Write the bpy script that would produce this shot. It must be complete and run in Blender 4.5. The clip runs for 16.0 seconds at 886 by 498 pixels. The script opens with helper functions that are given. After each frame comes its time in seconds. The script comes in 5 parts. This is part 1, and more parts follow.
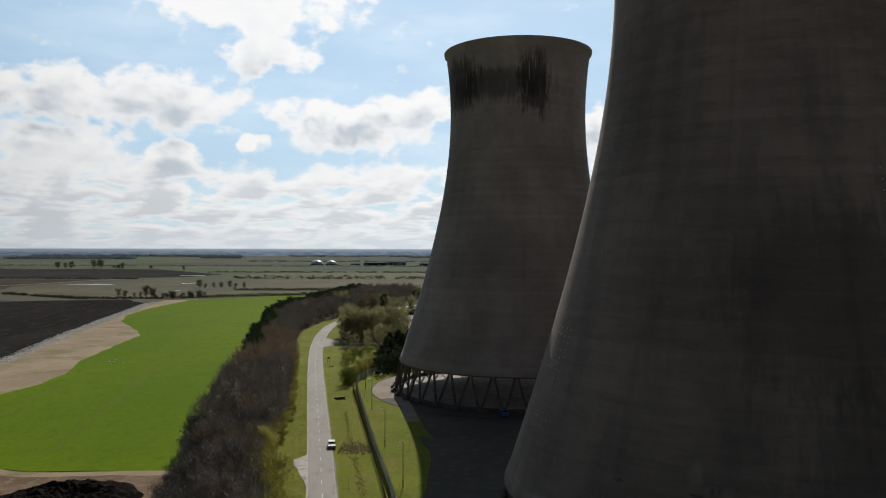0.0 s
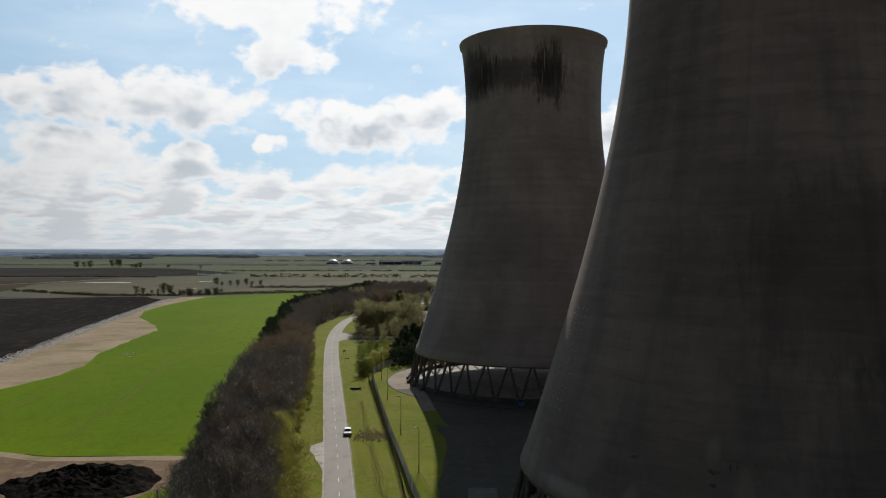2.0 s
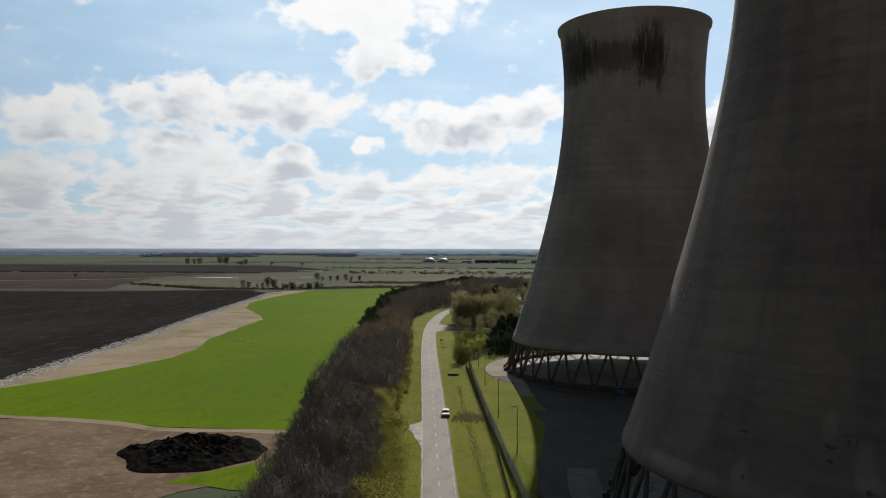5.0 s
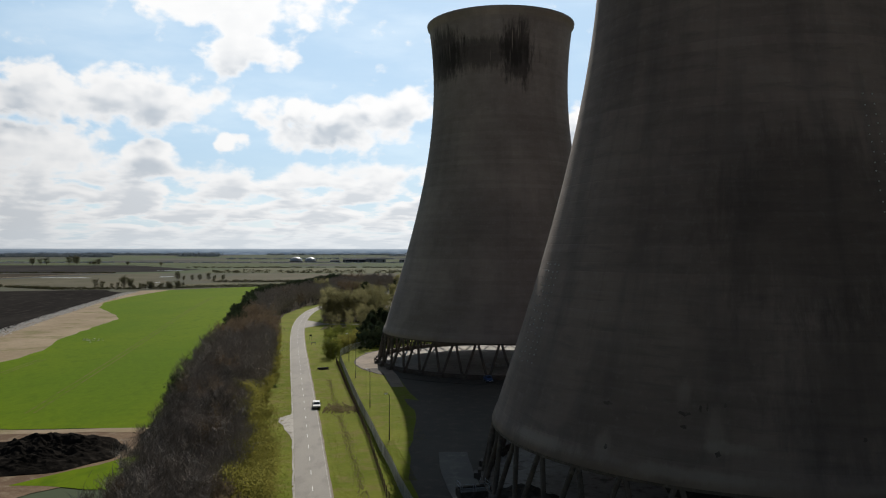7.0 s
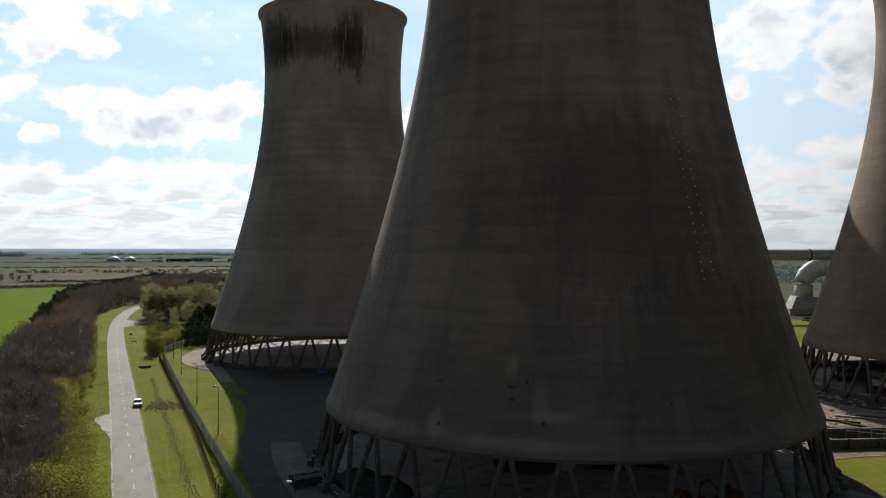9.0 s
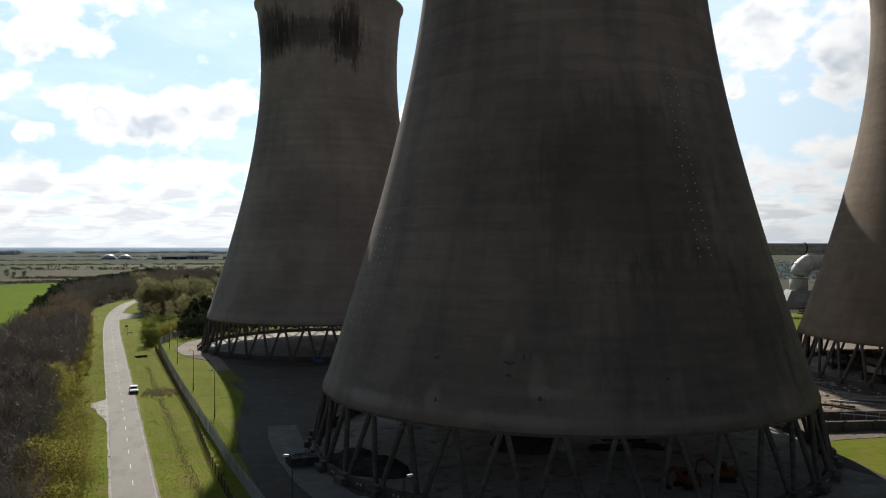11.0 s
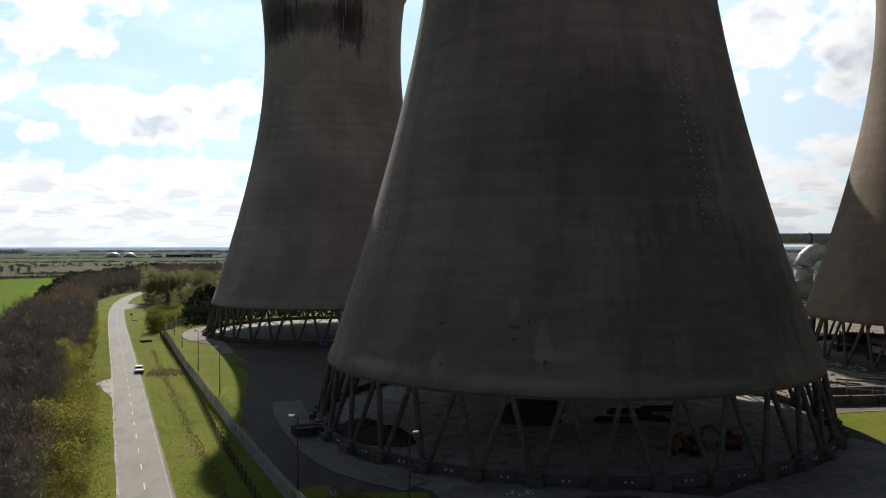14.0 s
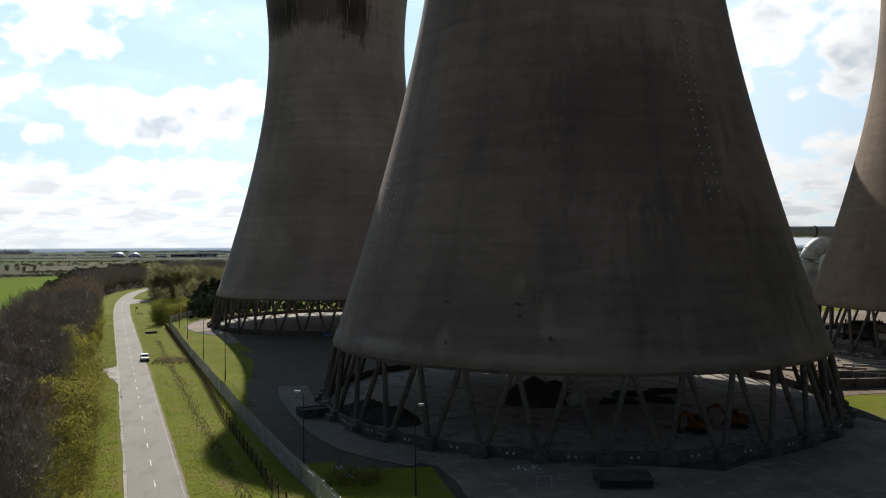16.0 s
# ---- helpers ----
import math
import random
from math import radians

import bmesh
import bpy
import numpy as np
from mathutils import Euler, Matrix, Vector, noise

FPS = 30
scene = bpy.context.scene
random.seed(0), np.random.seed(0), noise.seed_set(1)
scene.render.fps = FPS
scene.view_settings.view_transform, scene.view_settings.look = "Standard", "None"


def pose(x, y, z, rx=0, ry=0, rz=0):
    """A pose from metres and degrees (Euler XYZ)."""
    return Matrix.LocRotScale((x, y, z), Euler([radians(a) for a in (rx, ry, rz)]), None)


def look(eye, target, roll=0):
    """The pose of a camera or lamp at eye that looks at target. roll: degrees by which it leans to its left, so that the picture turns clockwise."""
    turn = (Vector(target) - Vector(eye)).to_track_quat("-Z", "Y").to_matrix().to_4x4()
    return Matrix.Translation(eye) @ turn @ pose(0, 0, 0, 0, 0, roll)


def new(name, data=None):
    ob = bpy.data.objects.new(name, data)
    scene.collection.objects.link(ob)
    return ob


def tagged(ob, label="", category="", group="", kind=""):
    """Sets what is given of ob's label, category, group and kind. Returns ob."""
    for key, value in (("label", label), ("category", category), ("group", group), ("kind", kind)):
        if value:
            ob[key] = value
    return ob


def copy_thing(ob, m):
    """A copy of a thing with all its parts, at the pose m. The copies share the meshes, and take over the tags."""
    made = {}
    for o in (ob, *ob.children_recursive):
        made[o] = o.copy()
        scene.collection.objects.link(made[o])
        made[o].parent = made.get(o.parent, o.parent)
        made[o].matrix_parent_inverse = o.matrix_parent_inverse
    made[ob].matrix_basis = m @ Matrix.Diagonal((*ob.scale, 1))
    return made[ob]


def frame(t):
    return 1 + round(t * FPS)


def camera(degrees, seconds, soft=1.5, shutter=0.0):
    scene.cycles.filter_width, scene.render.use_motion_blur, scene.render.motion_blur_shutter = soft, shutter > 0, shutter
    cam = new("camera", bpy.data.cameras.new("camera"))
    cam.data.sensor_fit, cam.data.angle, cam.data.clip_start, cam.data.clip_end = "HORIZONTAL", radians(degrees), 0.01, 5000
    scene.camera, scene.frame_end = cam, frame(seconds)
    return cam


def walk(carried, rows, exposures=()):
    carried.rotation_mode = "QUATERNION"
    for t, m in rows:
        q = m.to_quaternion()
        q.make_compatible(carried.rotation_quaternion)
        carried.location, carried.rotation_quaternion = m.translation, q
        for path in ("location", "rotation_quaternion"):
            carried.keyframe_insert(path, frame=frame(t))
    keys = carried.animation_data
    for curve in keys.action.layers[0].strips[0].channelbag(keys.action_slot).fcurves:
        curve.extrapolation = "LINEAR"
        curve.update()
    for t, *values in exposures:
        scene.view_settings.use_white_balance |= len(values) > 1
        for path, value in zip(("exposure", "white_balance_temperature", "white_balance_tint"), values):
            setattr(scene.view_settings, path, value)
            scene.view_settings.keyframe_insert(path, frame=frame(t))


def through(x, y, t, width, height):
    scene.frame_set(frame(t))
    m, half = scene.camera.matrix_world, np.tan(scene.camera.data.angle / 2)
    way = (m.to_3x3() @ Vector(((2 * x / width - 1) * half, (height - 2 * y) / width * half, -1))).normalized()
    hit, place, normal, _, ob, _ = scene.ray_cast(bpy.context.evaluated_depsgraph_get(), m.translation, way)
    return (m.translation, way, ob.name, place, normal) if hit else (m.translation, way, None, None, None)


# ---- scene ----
cam = camera(59.0, 16.0, 1.1)
PATH = [
    (0.0, pose(0.00, 0.00, 46.00, 90.00, -0.12, 0.42)),
    (0.5, pose(-0.01, -0.00, 45.30, 90.00, -0.11, 0.62)),
    (1.0, pose(-0.02, -0.01, 44.59, 90.00, -0.05, 0.79)),
    (1.5, pose(-0.03, -0.02, 43.87, 90.02, -0.10, 1.04)),
    (2.0, pose(-0.03, -0.03, 43.14, 90.00, -0.02, 1.54)),
    (2.5, pose(-0.04, -0.04, 42.42, 90.00, -0.05, 2.13)),
    (3.0, pose(-0.05, -0.05, 41.71, 89.97, -0.00, 2.45)),
    (3.5, pose(-0.06, -0.05, 41.01, 89.98, -0.01, 3.14)),
    (4.0, pose(-0.08, -0.06, 40.31, 89.98, -0.05, 5.81)),
    (4.2, pose(-0.18, -0.08, 40.08, 89.98, -0.05, 6.72)),
    (4.6, pose(-0.36, -0.10, 39.61, 89.98, -0.07, 8.05)),
    (5.0, pose(-0.55, -0.12, 39.15, 89.98, -0.08, 8.53)),
    (5.4, pose(-0.73, -0.15, 38.68, 89.97, -0.10, 8.15)),
    (5.8, pose(-0.92, -0.17, 38.21, 89.97, -0.11, 6.89)),
    (6.1, pose(-1.06, -0.19, 37.86, 89.97, -0.12, 5.37)),
    (6.3, pose(-1.15, -0.20, 37.63, 89.97, -0.13, 4.08)),
    (6.5, pose(-1.25, -0.21, 37.40, 89.97, -0.14, 2.65)),
    (7.0, pose(-1.30, -0.21, 36.78, 89.99, -0.05, -1.10)),
    (7.5, pose(-1.36, -0.22, 36.19, 90.00, 0.00, -4.45)),
    (8.0, pose(-1.42, -0.22, 35.61, 89.98, 0.12, -7.68)),
    (8.5, pose(-1.48, -0.23, 35.02, 90.01, -0.05, -10.73)),
    (9.0, pose(-1.53, -0.23, 34.41, 89.98, -0.04, -13.29)),
    (9.2, pose(-1.55, -0.24, 34.13, 89.97, -0.04, -13.62)),
    (9.5, pose(-1.57, -0.26, 33.72, 89.96, -0.05, -13.72)),
    (10.2, pose(-1.63, -0.29, 32.77, 89.93, -0.05, -13.68)),
    (11.5, pose(-1.73, -0.36, 30.99, 89.88, -0.06, -13.54)),
    (12.0, pose(-1.75, -0.34, 30.32, 89.86, -0.09, -13.49)),
    (12.5, pose(-1.78, -0.33, 29.63, 89.84, -0.02, -13.44)),
    (13.0, pose(-1.81, -0.31, 28.90, 89.83, -0.00, -13.39)),
    (13.5, pose(-1.83, -0.30, 28.16, 89.83, 0.04, -13.36)),
    (14.0, pose(-1.85, -0.29, 27.45, 89.83, 0.06, -13.33)),
    (14.5, pose(-1.87, -0.28, 26.77, 89.82, 0.13, -13.29)),
    (15.0, pose(-1.89, -0.28, 26.09, 89.81, 0.16, -13.20)),
    (15.5, pose(-1.92, -0.28, 25.40, 89.81, 0.18, -13.11)),
    (16.0, pose(-1.94, -0.28, 24.72, 89.82, 0.27, -13.02)),
]
walk(cam, PATH, [(0.0, -0.12), (4.2, -0.10), (6.5, -0.08), (9.0, 0.14), (16.0, 0.27)])

# ---- sun, sky and exposure ----
SUN_AZ, SUN_EL = radians(2.7), radians(34.5)   # azimuth clockwise from +y
SKY_STRENGTH = 0.022
SUN_DIR = Vector((math.sin(SUN_AZ) * math.cos(SUN_EL), math.cos(SUN_AZ) * math.cos(SUN_EL), math.sin(SUN_EL)))
sun = new("sun", bpy.data.lights.new("sun", "SUN"))
sun.data.energy, sun.data.angle, sun.data.color = 4.0, radians(0.53), (1.0, 0.94, 0.85)
sun.matrix_world = look(SUN_DIR * 900, (0, 0, 0))


class Net:
    """Short hand for building node trees."""
    def __init__(self, tree):
        self.t = tree
        tree.nodes.clear()

    def n(self, kind, ins=(), **props):
        nd = self.t.nodes.new(kind)
        for k, v in props.items():
            if k == "operation":
                nd.operation = v
            elif k == "data_type":
                nd.data_type = v
            elif k == "noise_dimensions":
                nd.noise_dimensions = v
            elif k == "feature":
                nd.feature = v
            elif k == "sky_type":
                nd.sky_type = v
            elif k == "interpolation_type":
                nd.interpolation_type = v
            elif k == "blend_type":
                nd.blend_type = v
            elif k == "voronoi_dimensions":
                nd.voronoi_dimensions = v
        for key, v in (ins.items() if type(ins) is dict else enumerate(ins)):
            self.put(nd.inputs[key], v)
        return nd

    def put(self, sock, v):
        if v is None:
            return
        if isinstance(v, bpy.types.NodeSocket):
            self.t.links.new(v, sock)
        elif sock.type == "RGBA" and len(v) == 3:
            sock.default_value = (*v, 1)
        else:
            sock.default_value = v

    def m(self, op, *a):
        return self.n("ShaderNodeMath", a, operation=op).outputs[0]

    def vm(self, op, *a):
        nd = self.n("ShaderNodeVectorMath", a, operation=op)
        return nd.outputs["Value"] if op in ("LENGTH", "DOT_PRODUCT", "DISTANCE") else nd.outputs[0]

    def step(self, v, lo, hi, a=0.0, b=1.0):
        return self.n("ShaderNodeMapRange", (v, lo, hi, a, b), interpolation_type="SMOOTHSTEP").outputs[0]

    def mix(self, f, a, b, blend="MIX"):
        nd = self.n("ShaderNodeMix", data_type="RGBA", blend_type=blend)
        self.put(nd.inputs[0], f)
        self.put(nd.inputs[6], a)
        self.put(nd.inputs[7], b)
        return nd.outputs[2]

    def noise(self, vec, scale, detail=4.0, rough=0.55, dist=0.0):
        return self.n("ShaderNodeTexNoise", {"Vector": vec, "Scale": scale, "Detail": detail, "Roughness": rough, "Distortion": dist}).outputs[0]

    def xyz(self, x, y, z):
        return self.n("ShaderNodeCombineXYZ", (x, y, z)).outputs[0]


world = bpy.data.worlds.new("sky")
scene.world = world
world.use_nodes = True
w = Net(world.node_tree)
ray_dir = w.n("ShaderNodeTexCoord").outputs["Generated"]
sep = w.n("ShaderNodeSeparateXYZ", (ray_dir,)).outputs
azim = w.m("ARCTAN2", sep[0], sep[1])
elev = w.m("ARCSINE", sep[2])
azel = w.xyz(w.m("MULTIPLY", azim, 57.2958), w.m("MULTIPLY", elev, 57.2958), 0.0)
sky = w.n("ShaderNodeTexSky", sky_type="NISHITA")
sky.sun_disc, sky.sun_elevation, sky.sun_rotation = False, SUN_EL, SUN_AZ
sky.air_density, sky.dust_density, sky.ozone_density = 1.0, 0.6, 1.4
to_sun = w.vm("DOT_PRODUCT", ray_dir, tuple(SUN_DIR))
glow = w.m("MULTIPLY", w.step(to_sun, 0.30, 0.95, 0.050, 1.0), w.step(elev, 0.30, 1.0, 1.0, 0.14))
# cumulus heaps: azimuth, elevation and half sizes in degrees
HEAPS = [(-13.6, 17.0, 8.3, 2.9), (-13.2, 13.7, 3.7, 1.5), (-27.1, 10.0, 5.0, 2.5), (-21.2, 10.1, 8.2, 2.4), (-6.8, 8.8, 7.2, 2.3),
         (-2.3, 10.0, 3.3, 2.1), (-26.4, 6.6, 5.6, 2.3), (-19.7, 5.8, 3.7, 1.8), (-27.0, 3.5, 11.0, 2.2), (-15.2, 3.7, 10.0, 2.2),
         (-6.0, 4.0, 8.5, 2.2), (2.0, 3.6, 8.0, 2.2), (-18.6, 1.3, 18.0, 0.8), (-4.4, 1.1, 10.0, 0.7), (10.5, 8.3, 2.0, 2.9), (-14.0, 7.6, 1.4, 0.7),
         (35.9, 14.4, 4.2, 3.3), (41.5, 12.6, 3.1, 4.4), (38.6, 3.4, 5.2, 3.1), (34.4, 10.5, 1.2, 0.8), (41.0, 6.2, 3.3, 1.4), (-34.5, 8.5, 4.5, 2.4), (-36, 4.0, 6.0, 2.6)]


def heaped(at, detail):
    """How thick the cumulus is at a place of the sky."""
    wob = w.n("ShaderNodeTexNoise", {"Vector": at, "Scale": 0.30, "Detail": 2.0}).outputs[1]
    bent = w.vm("ADD", at, w.vm("MULTIPLY", w.vm("SUBTRACT", wob, (0.5, 0.5, 0.5)), (4.0, 1.6, 0.0)))
    heap = None
    for a, e, rx, ry in HEAPS:
        rel = w.vm("MULTIPLY", w.vm("SUBTRACT", bent, (a, e, 0)), (1 / rx, 1 / ry, 0))
        hump = w.m("SUBTRACT", 1.2, w.vm("LENGTH", rel))
        heap = w.m("SMOOTH_MAX", heap, hump, 0.12) if heap else w.m("MAXIMUM", hump, 0.0)
    lumps = w.noise(w.vm("MULTIPLY", at, (0.8, 1.15, 1.0)), 0.55, detail, 0.5, 0.15)
    return heap, w.m("MULTIPLY", w.m("SUBTRACT", lumps, 0.5), 1.7)


# other heaps all round the sky beyond them
high = w.m("ADD", w.m("ABSOLUTE", sep[2]), 0.09)
flat = w.vm("DIVIDE", ray_dir, w.xyz(high, high, 1.0))
round_about = w.m("MULTIPLY", w.step(w.noise(flat, 0.9, 3.0), 0.50, 0.66), w.step(w.m("ABSOLUTE", w.m("SUBTRACT", azim, 0.06)), 0.72, 0.9))
heap, lumps = heaped(azel, 7.0)
dens = w.m("ADD", w.m("MULTIPLY", w.m("MAXIMUM", heap, round_about), 0.8), lumps)
heap_up, lumps_up = heaped(w.vm("ADD", azel, (0.35, 1.25, 0.0)), 2.5)
above = w.m("ADD", w.m("MULTIPLY", heap_up, 0.8), lumps_up)
# towards the horizon the heaps turn into flat broken banks
low = w.step(elev, 0.125, 0.055)


rows = w.m("MULTIPLY", w.m("LOGARITHM", w.m("ADD", w.m("MAXIMUM", w.m("MULTIPLY", elev, 57.2958), 0.0), 1.5), 2.71828), 5.0)
row_at = w.xyz(w.m("MULTIPLY", azim, 19.0), rows, 0.0)


def bank(at, detail):
    crowd = w.m("MULTIPLY", w.m("SUBTRACT", 1.0, w.step(elev, 0.0, 0.03)), 0.12)
    return w.m("ADD", w.m("ADD", 0.54, crowd), w.m("MULTIPLY", w.m("SUBTRACT", w.noise(at, 0.95, detail, 0.52, 0.2), 0.5), 3.0))


def blend(f, a, b):
    return w.m("ADD", a, w.m("MULTIPLY", f, w.m("SUBTRACT", b, a)))


dens = blend(low, dens, bank(row_at, 7.0))
above = blend(low, above, bank(w.vm("ADD", row_at, (0.1, 0.40, 0.0)), 2.5))
cover = w.step(dens, 0.16, 0.50)
patchy = w.step(w.noise(w.vm("MULTIPLY", azel, (0.5, 0.9, 1.0)), 0.30, 3.0), 0.36, 0.60, 0.25, 1.0)
grey = w.m("MULTIPLY", w.m("MULTIPLY", w.step(above, 0.05, 0.85), w.step(dens, 0.25, 0.75)), w.m("MULTIPLY", w.m("MAXIMUM", patchy, low), w.m("MAXIMUM", w.step(elev, 0.26, 0.20, 0.15, 1.0), w.step(azim, 0.30, 0.45))))
veil = w.step(w.noise(w.vm("MULTIPLY", azel, (0.12, 0.4, 1)), 0.6, 5.0), 0.38, 0.75, 0.25, 0.75)
veil = w.m("MAXIMUM", veil, w.step(azim, 0.25, 0.6, 0.0, 0.8))
glow3 = w.xyz(glow, glow, glow)
blue = w.vm("SCALE", sky.outputs[0], None)
blue.node.inputs["Scale"].default_value = SKY_STRENGTH
grey = w.m("MULTIPLY", grey, w.m("SUBTRACT", 1.0, w.m("MULTIPLY", low, 0.38)))
cloud = w.vm("MULTIPLY", w.mix(grey, (1.05, 1.05, 1.05), (0.555, 0.62, 0.695)), glow3)
thin = w.vm("MULTIPLY", w.mix(veil, (0.305, 0.500, 0.705), (0.65, 0.77, 0.855)), glow3)
up = w.mix(cover, w.vm("ADD", blue, thin), cloud)
hazy = w.mix(w.step(elev, 0.0, 0.04, 0.45, 0.0), up, w.vm("MULTIPLY", (0.80, 0.88, 0.95), glow3))
# Land past the ground sheet, with the distance haze put into its colours.
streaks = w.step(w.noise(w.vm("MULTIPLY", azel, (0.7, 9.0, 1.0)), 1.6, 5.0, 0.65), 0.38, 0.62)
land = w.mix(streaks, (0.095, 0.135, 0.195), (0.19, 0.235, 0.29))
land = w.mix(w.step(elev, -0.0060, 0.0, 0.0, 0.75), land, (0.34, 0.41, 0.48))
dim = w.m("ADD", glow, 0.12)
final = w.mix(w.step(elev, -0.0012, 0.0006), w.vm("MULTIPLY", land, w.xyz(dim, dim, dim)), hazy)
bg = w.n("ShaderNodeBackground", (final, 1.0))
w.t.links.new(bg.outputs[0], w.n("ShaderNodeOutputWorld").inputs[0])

# ---- materials ----
def surface(name, a, b, big=0.05, c=None, small=0.8, rough=0.9, bump=0.3, grain=6.0, dist=0.05, metal=0.0, stretch=(1, 1, 1), vary=0.0, own=False, spec=0.25, through=0.0):
    """Two colours mixed by a large noise, a third by a small one, grain in the relief; vary: spread from object to object."""
    mt = bpy.data.materials.new(name)
    mt.use_nodes = True
    k = Net(mt.node_tree)
    pos = k.n("ShaderNodeTexCoord").outputs["Object"] if own else k.n("ShaderNodeNewGeometry").outputs["Position"]
    pos = k.vm("MULTIPLY", pos, stretch)
    col = k.mix(k.step(k.noise(pos, big, 5.0), 0.36, 0.64), a, b)
    if c:
        col = k.mix(k.step(k.noise(pos, small, 5.0, 0.65), 0.48, 0.70), col, c)
    fine = k.m("ADD", 0.70, k.m("MULTIPLY", k.noise(pos, grain * 0.45, 4.0, 0.7), 0.60))
    col = k.vm("MULTIPLY", col, k.xyz(fine, fine, fine))
    if vary:
        rnd = k.n("ShaderNodeObjectInfo").outputs["Random"]
        f = k.m("ADD", 1 - vary, k.m("MULTIPLY", rnd, 2 * vary))
        col = k.vm("MULTIPLY", col, k.xyz(f, f, f))
    hgt = k.n("ShaderNodeBump", {"Strength": bump, "Distance": dist, "Height": k.noise(pos, grain, 6.0, 0.65)})
    bs = k.n("ShaderNodeBsdfPrincipled", {"Base Color": col, "Roughness": rough, "Metallic": metal, "Normal": hgt.outputs[0], "Specular IOR Level": spec})
    if through:
        bs = k.n("ShaderNodeMixShader", (through, bs.outputs[0], k.n("ShaderNodeBsdfTranslucent", (col,)).outputs[0]))
    k.t.links.new(bs.outputs[0], k.n("ShaderNodeOutputMaterial").inputs[0])
    return mt


def concrete(name, stains=(), tone=(1.0, 1.0, 1.0), pale=(), worn=1.0):
    """Weathered shell concrete: casting lifts, run-down streaks, blotches; stains: dark marks, some of them painted
    shade, as (angle, height, half angle, half height) in degrees and metres; tone: tint of the whole shell.
    """
    mt = bpy.data.materials.new(name)
    mt.use_nodes = True
    k = Net(mt.node_tree)
    obj = k.n("ShaderNodeTexCoord").outputs["Object"]
    s = k.n("ShaderNodeSeparateXYZ", (obj,)).outputs
    ang = k.m("ARCTAN2", s[1], s[0])
    lift = k.m("FLOOR", k.m("DIVIDE", s[2], 1.25))
    bay = k.m("FLOOR", k.m("MULTIPLY", ang, 14.0))
    per_lift = k.n("ShaderNodeTexWhiteNoise", {"Vector": k.xyz(lift, 0.0, 0.0)}).outputs[0]
    per_bay = k.n("ShaderNodeTexWhiteNoise", {"Vector": k.xyz(lift, bay, 3.0)}).outputs[0]
    around = k.xyz(k.m("MULTIPLY", ang, 30.0), s[2], 0.0)
    streak = k.noise(k.vm("MULTIPLY", around, (1.0, 0.035, 1.0)), 0.7, 6.0, 0.65)
    blotch = k.noise(obj, 0.045, 5.0, 0.6)
    fine = k.noise(obj, 1.2, 5.0, 0.7)
    col = k.mix(k.step(blotch, 0.35, 0.65), (0.335, 0.262, 0.205), (0.235, 0.183, 0.146))
    col = k.mix(k.m("MULTIPLY", k.step(streak, 0.48, 0.75), 0.24 * worn), col, (0.135, 0.112, 0.094))
    col = k.mix(k.m("MULTIPLY", k.step(fine, 0.52, 0.75), 0.35), col, (0.40, 0.345, 0.285))
    smear = k.noise(k.vm("MULTIPLY", around, (0.13, 0.85, 1.0)), 1.0, 6.0, 0.62, 0.4)
    rag = k.noise(k.vm("MULTIPLY", around, (0.5, 0.10, 1.0)), 0.35, 5.0, 0.6)
    col = k.mix(k.m("MULTIPLY", k.step(smear, 0.50, 0.70), 0.34 * worn), col, (0.145, 0.122, 0.104))
    col = k.mix(k.m("MULTIPLY", k.step(smear, 0.50, 0.32), 0.22 * worn), col, (0.37, 0.32, 0.27))
    col = k.mix(k.m("MULTIPLY", k.step(rag, 0.46, 0.66), 0.34 * worn), col, (0.13, 0.112, 0.098))
    lum = k.m("ADD", 0.90, k.m("ADD", k.m("MULTIPLY", per_lift, 0.10), k.m("MULTIPLY", per_bay, 0.06)))
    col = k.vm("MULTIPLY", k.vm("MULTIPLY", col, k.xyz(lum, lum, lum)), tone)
    ragged = k.m("MULTIPLY", k.m("SUBTRACT", k.noise(k.vm("MULTIPLY", around, (1.0, 0.22, 1.0)), 0.5, 7.0, 0.75), 0.5), 1.9)
    for a, z, da, dz, deep in stains:
        rel = k.xyz(k.m("DIVIDE", k.m("SUBTRACT", k.m("MULTIPLY", ang, 57.2958), a), da), k.m("DIVIDE", k.m("SUBTRACT", s[2], z), dz), 0.0)
        near = k.m("ADD", k.m("SUBTRACT", 1.1, k.vm("LENGTH", rel)), ragged)
        col = k.mix(k.m("MULTIPLY", k.step(near, 0.0, 0.5), deep), col, (0.022, 0.020, 0.020))
    for a, z, da, dz, deep in pale:
        rel = k.xyz(k.m("DIVIDE", k.m("SUBTRACT", k.m("MULTIPLY", ang, 57.2958), a), da), k.m("DIVIDE", k.m("SUBTRACT", s[2], z), dz), 0.0)
        near = k.m("ADD", k.m("SUBTRACT", 0.95, k.vm("LENGTH", rel)), ragged)
        col = k.mix(k.m("MULTIPLY", k.step(near, 0.0, 0.7), deep), col, (0.40, 0.35, 0.30))
    joint = k.step(k.m("ABSOLUTE", k.m("SUBTRACT", k.m("FRACT", k.m("DIVIDE", s[2], 1.25)), 0.5)), 0.44, 0.5)
    h = k.m("SUBTRACT", k.m("ADD", k.m("MULTIPLY", fine, 0.5), k.m("MULTIPLY", per_lift, 0.4)), joint)
    bp = k.n("ShaderNodeBump", {"Strength": 0.3, "Distance": 0.06, "Height": h})
    bs = k.n("ShaderNodeBsdfPrincipled", {"Base Color": col, "Roughness": 0.92, "Normal": bp.outputs[0], "Specular IOR Level": 0.2})
    k.t.links.new(bs.outputs[0], k.n("ShaderNodeOutputMaterial").inputs[0])
    return mt


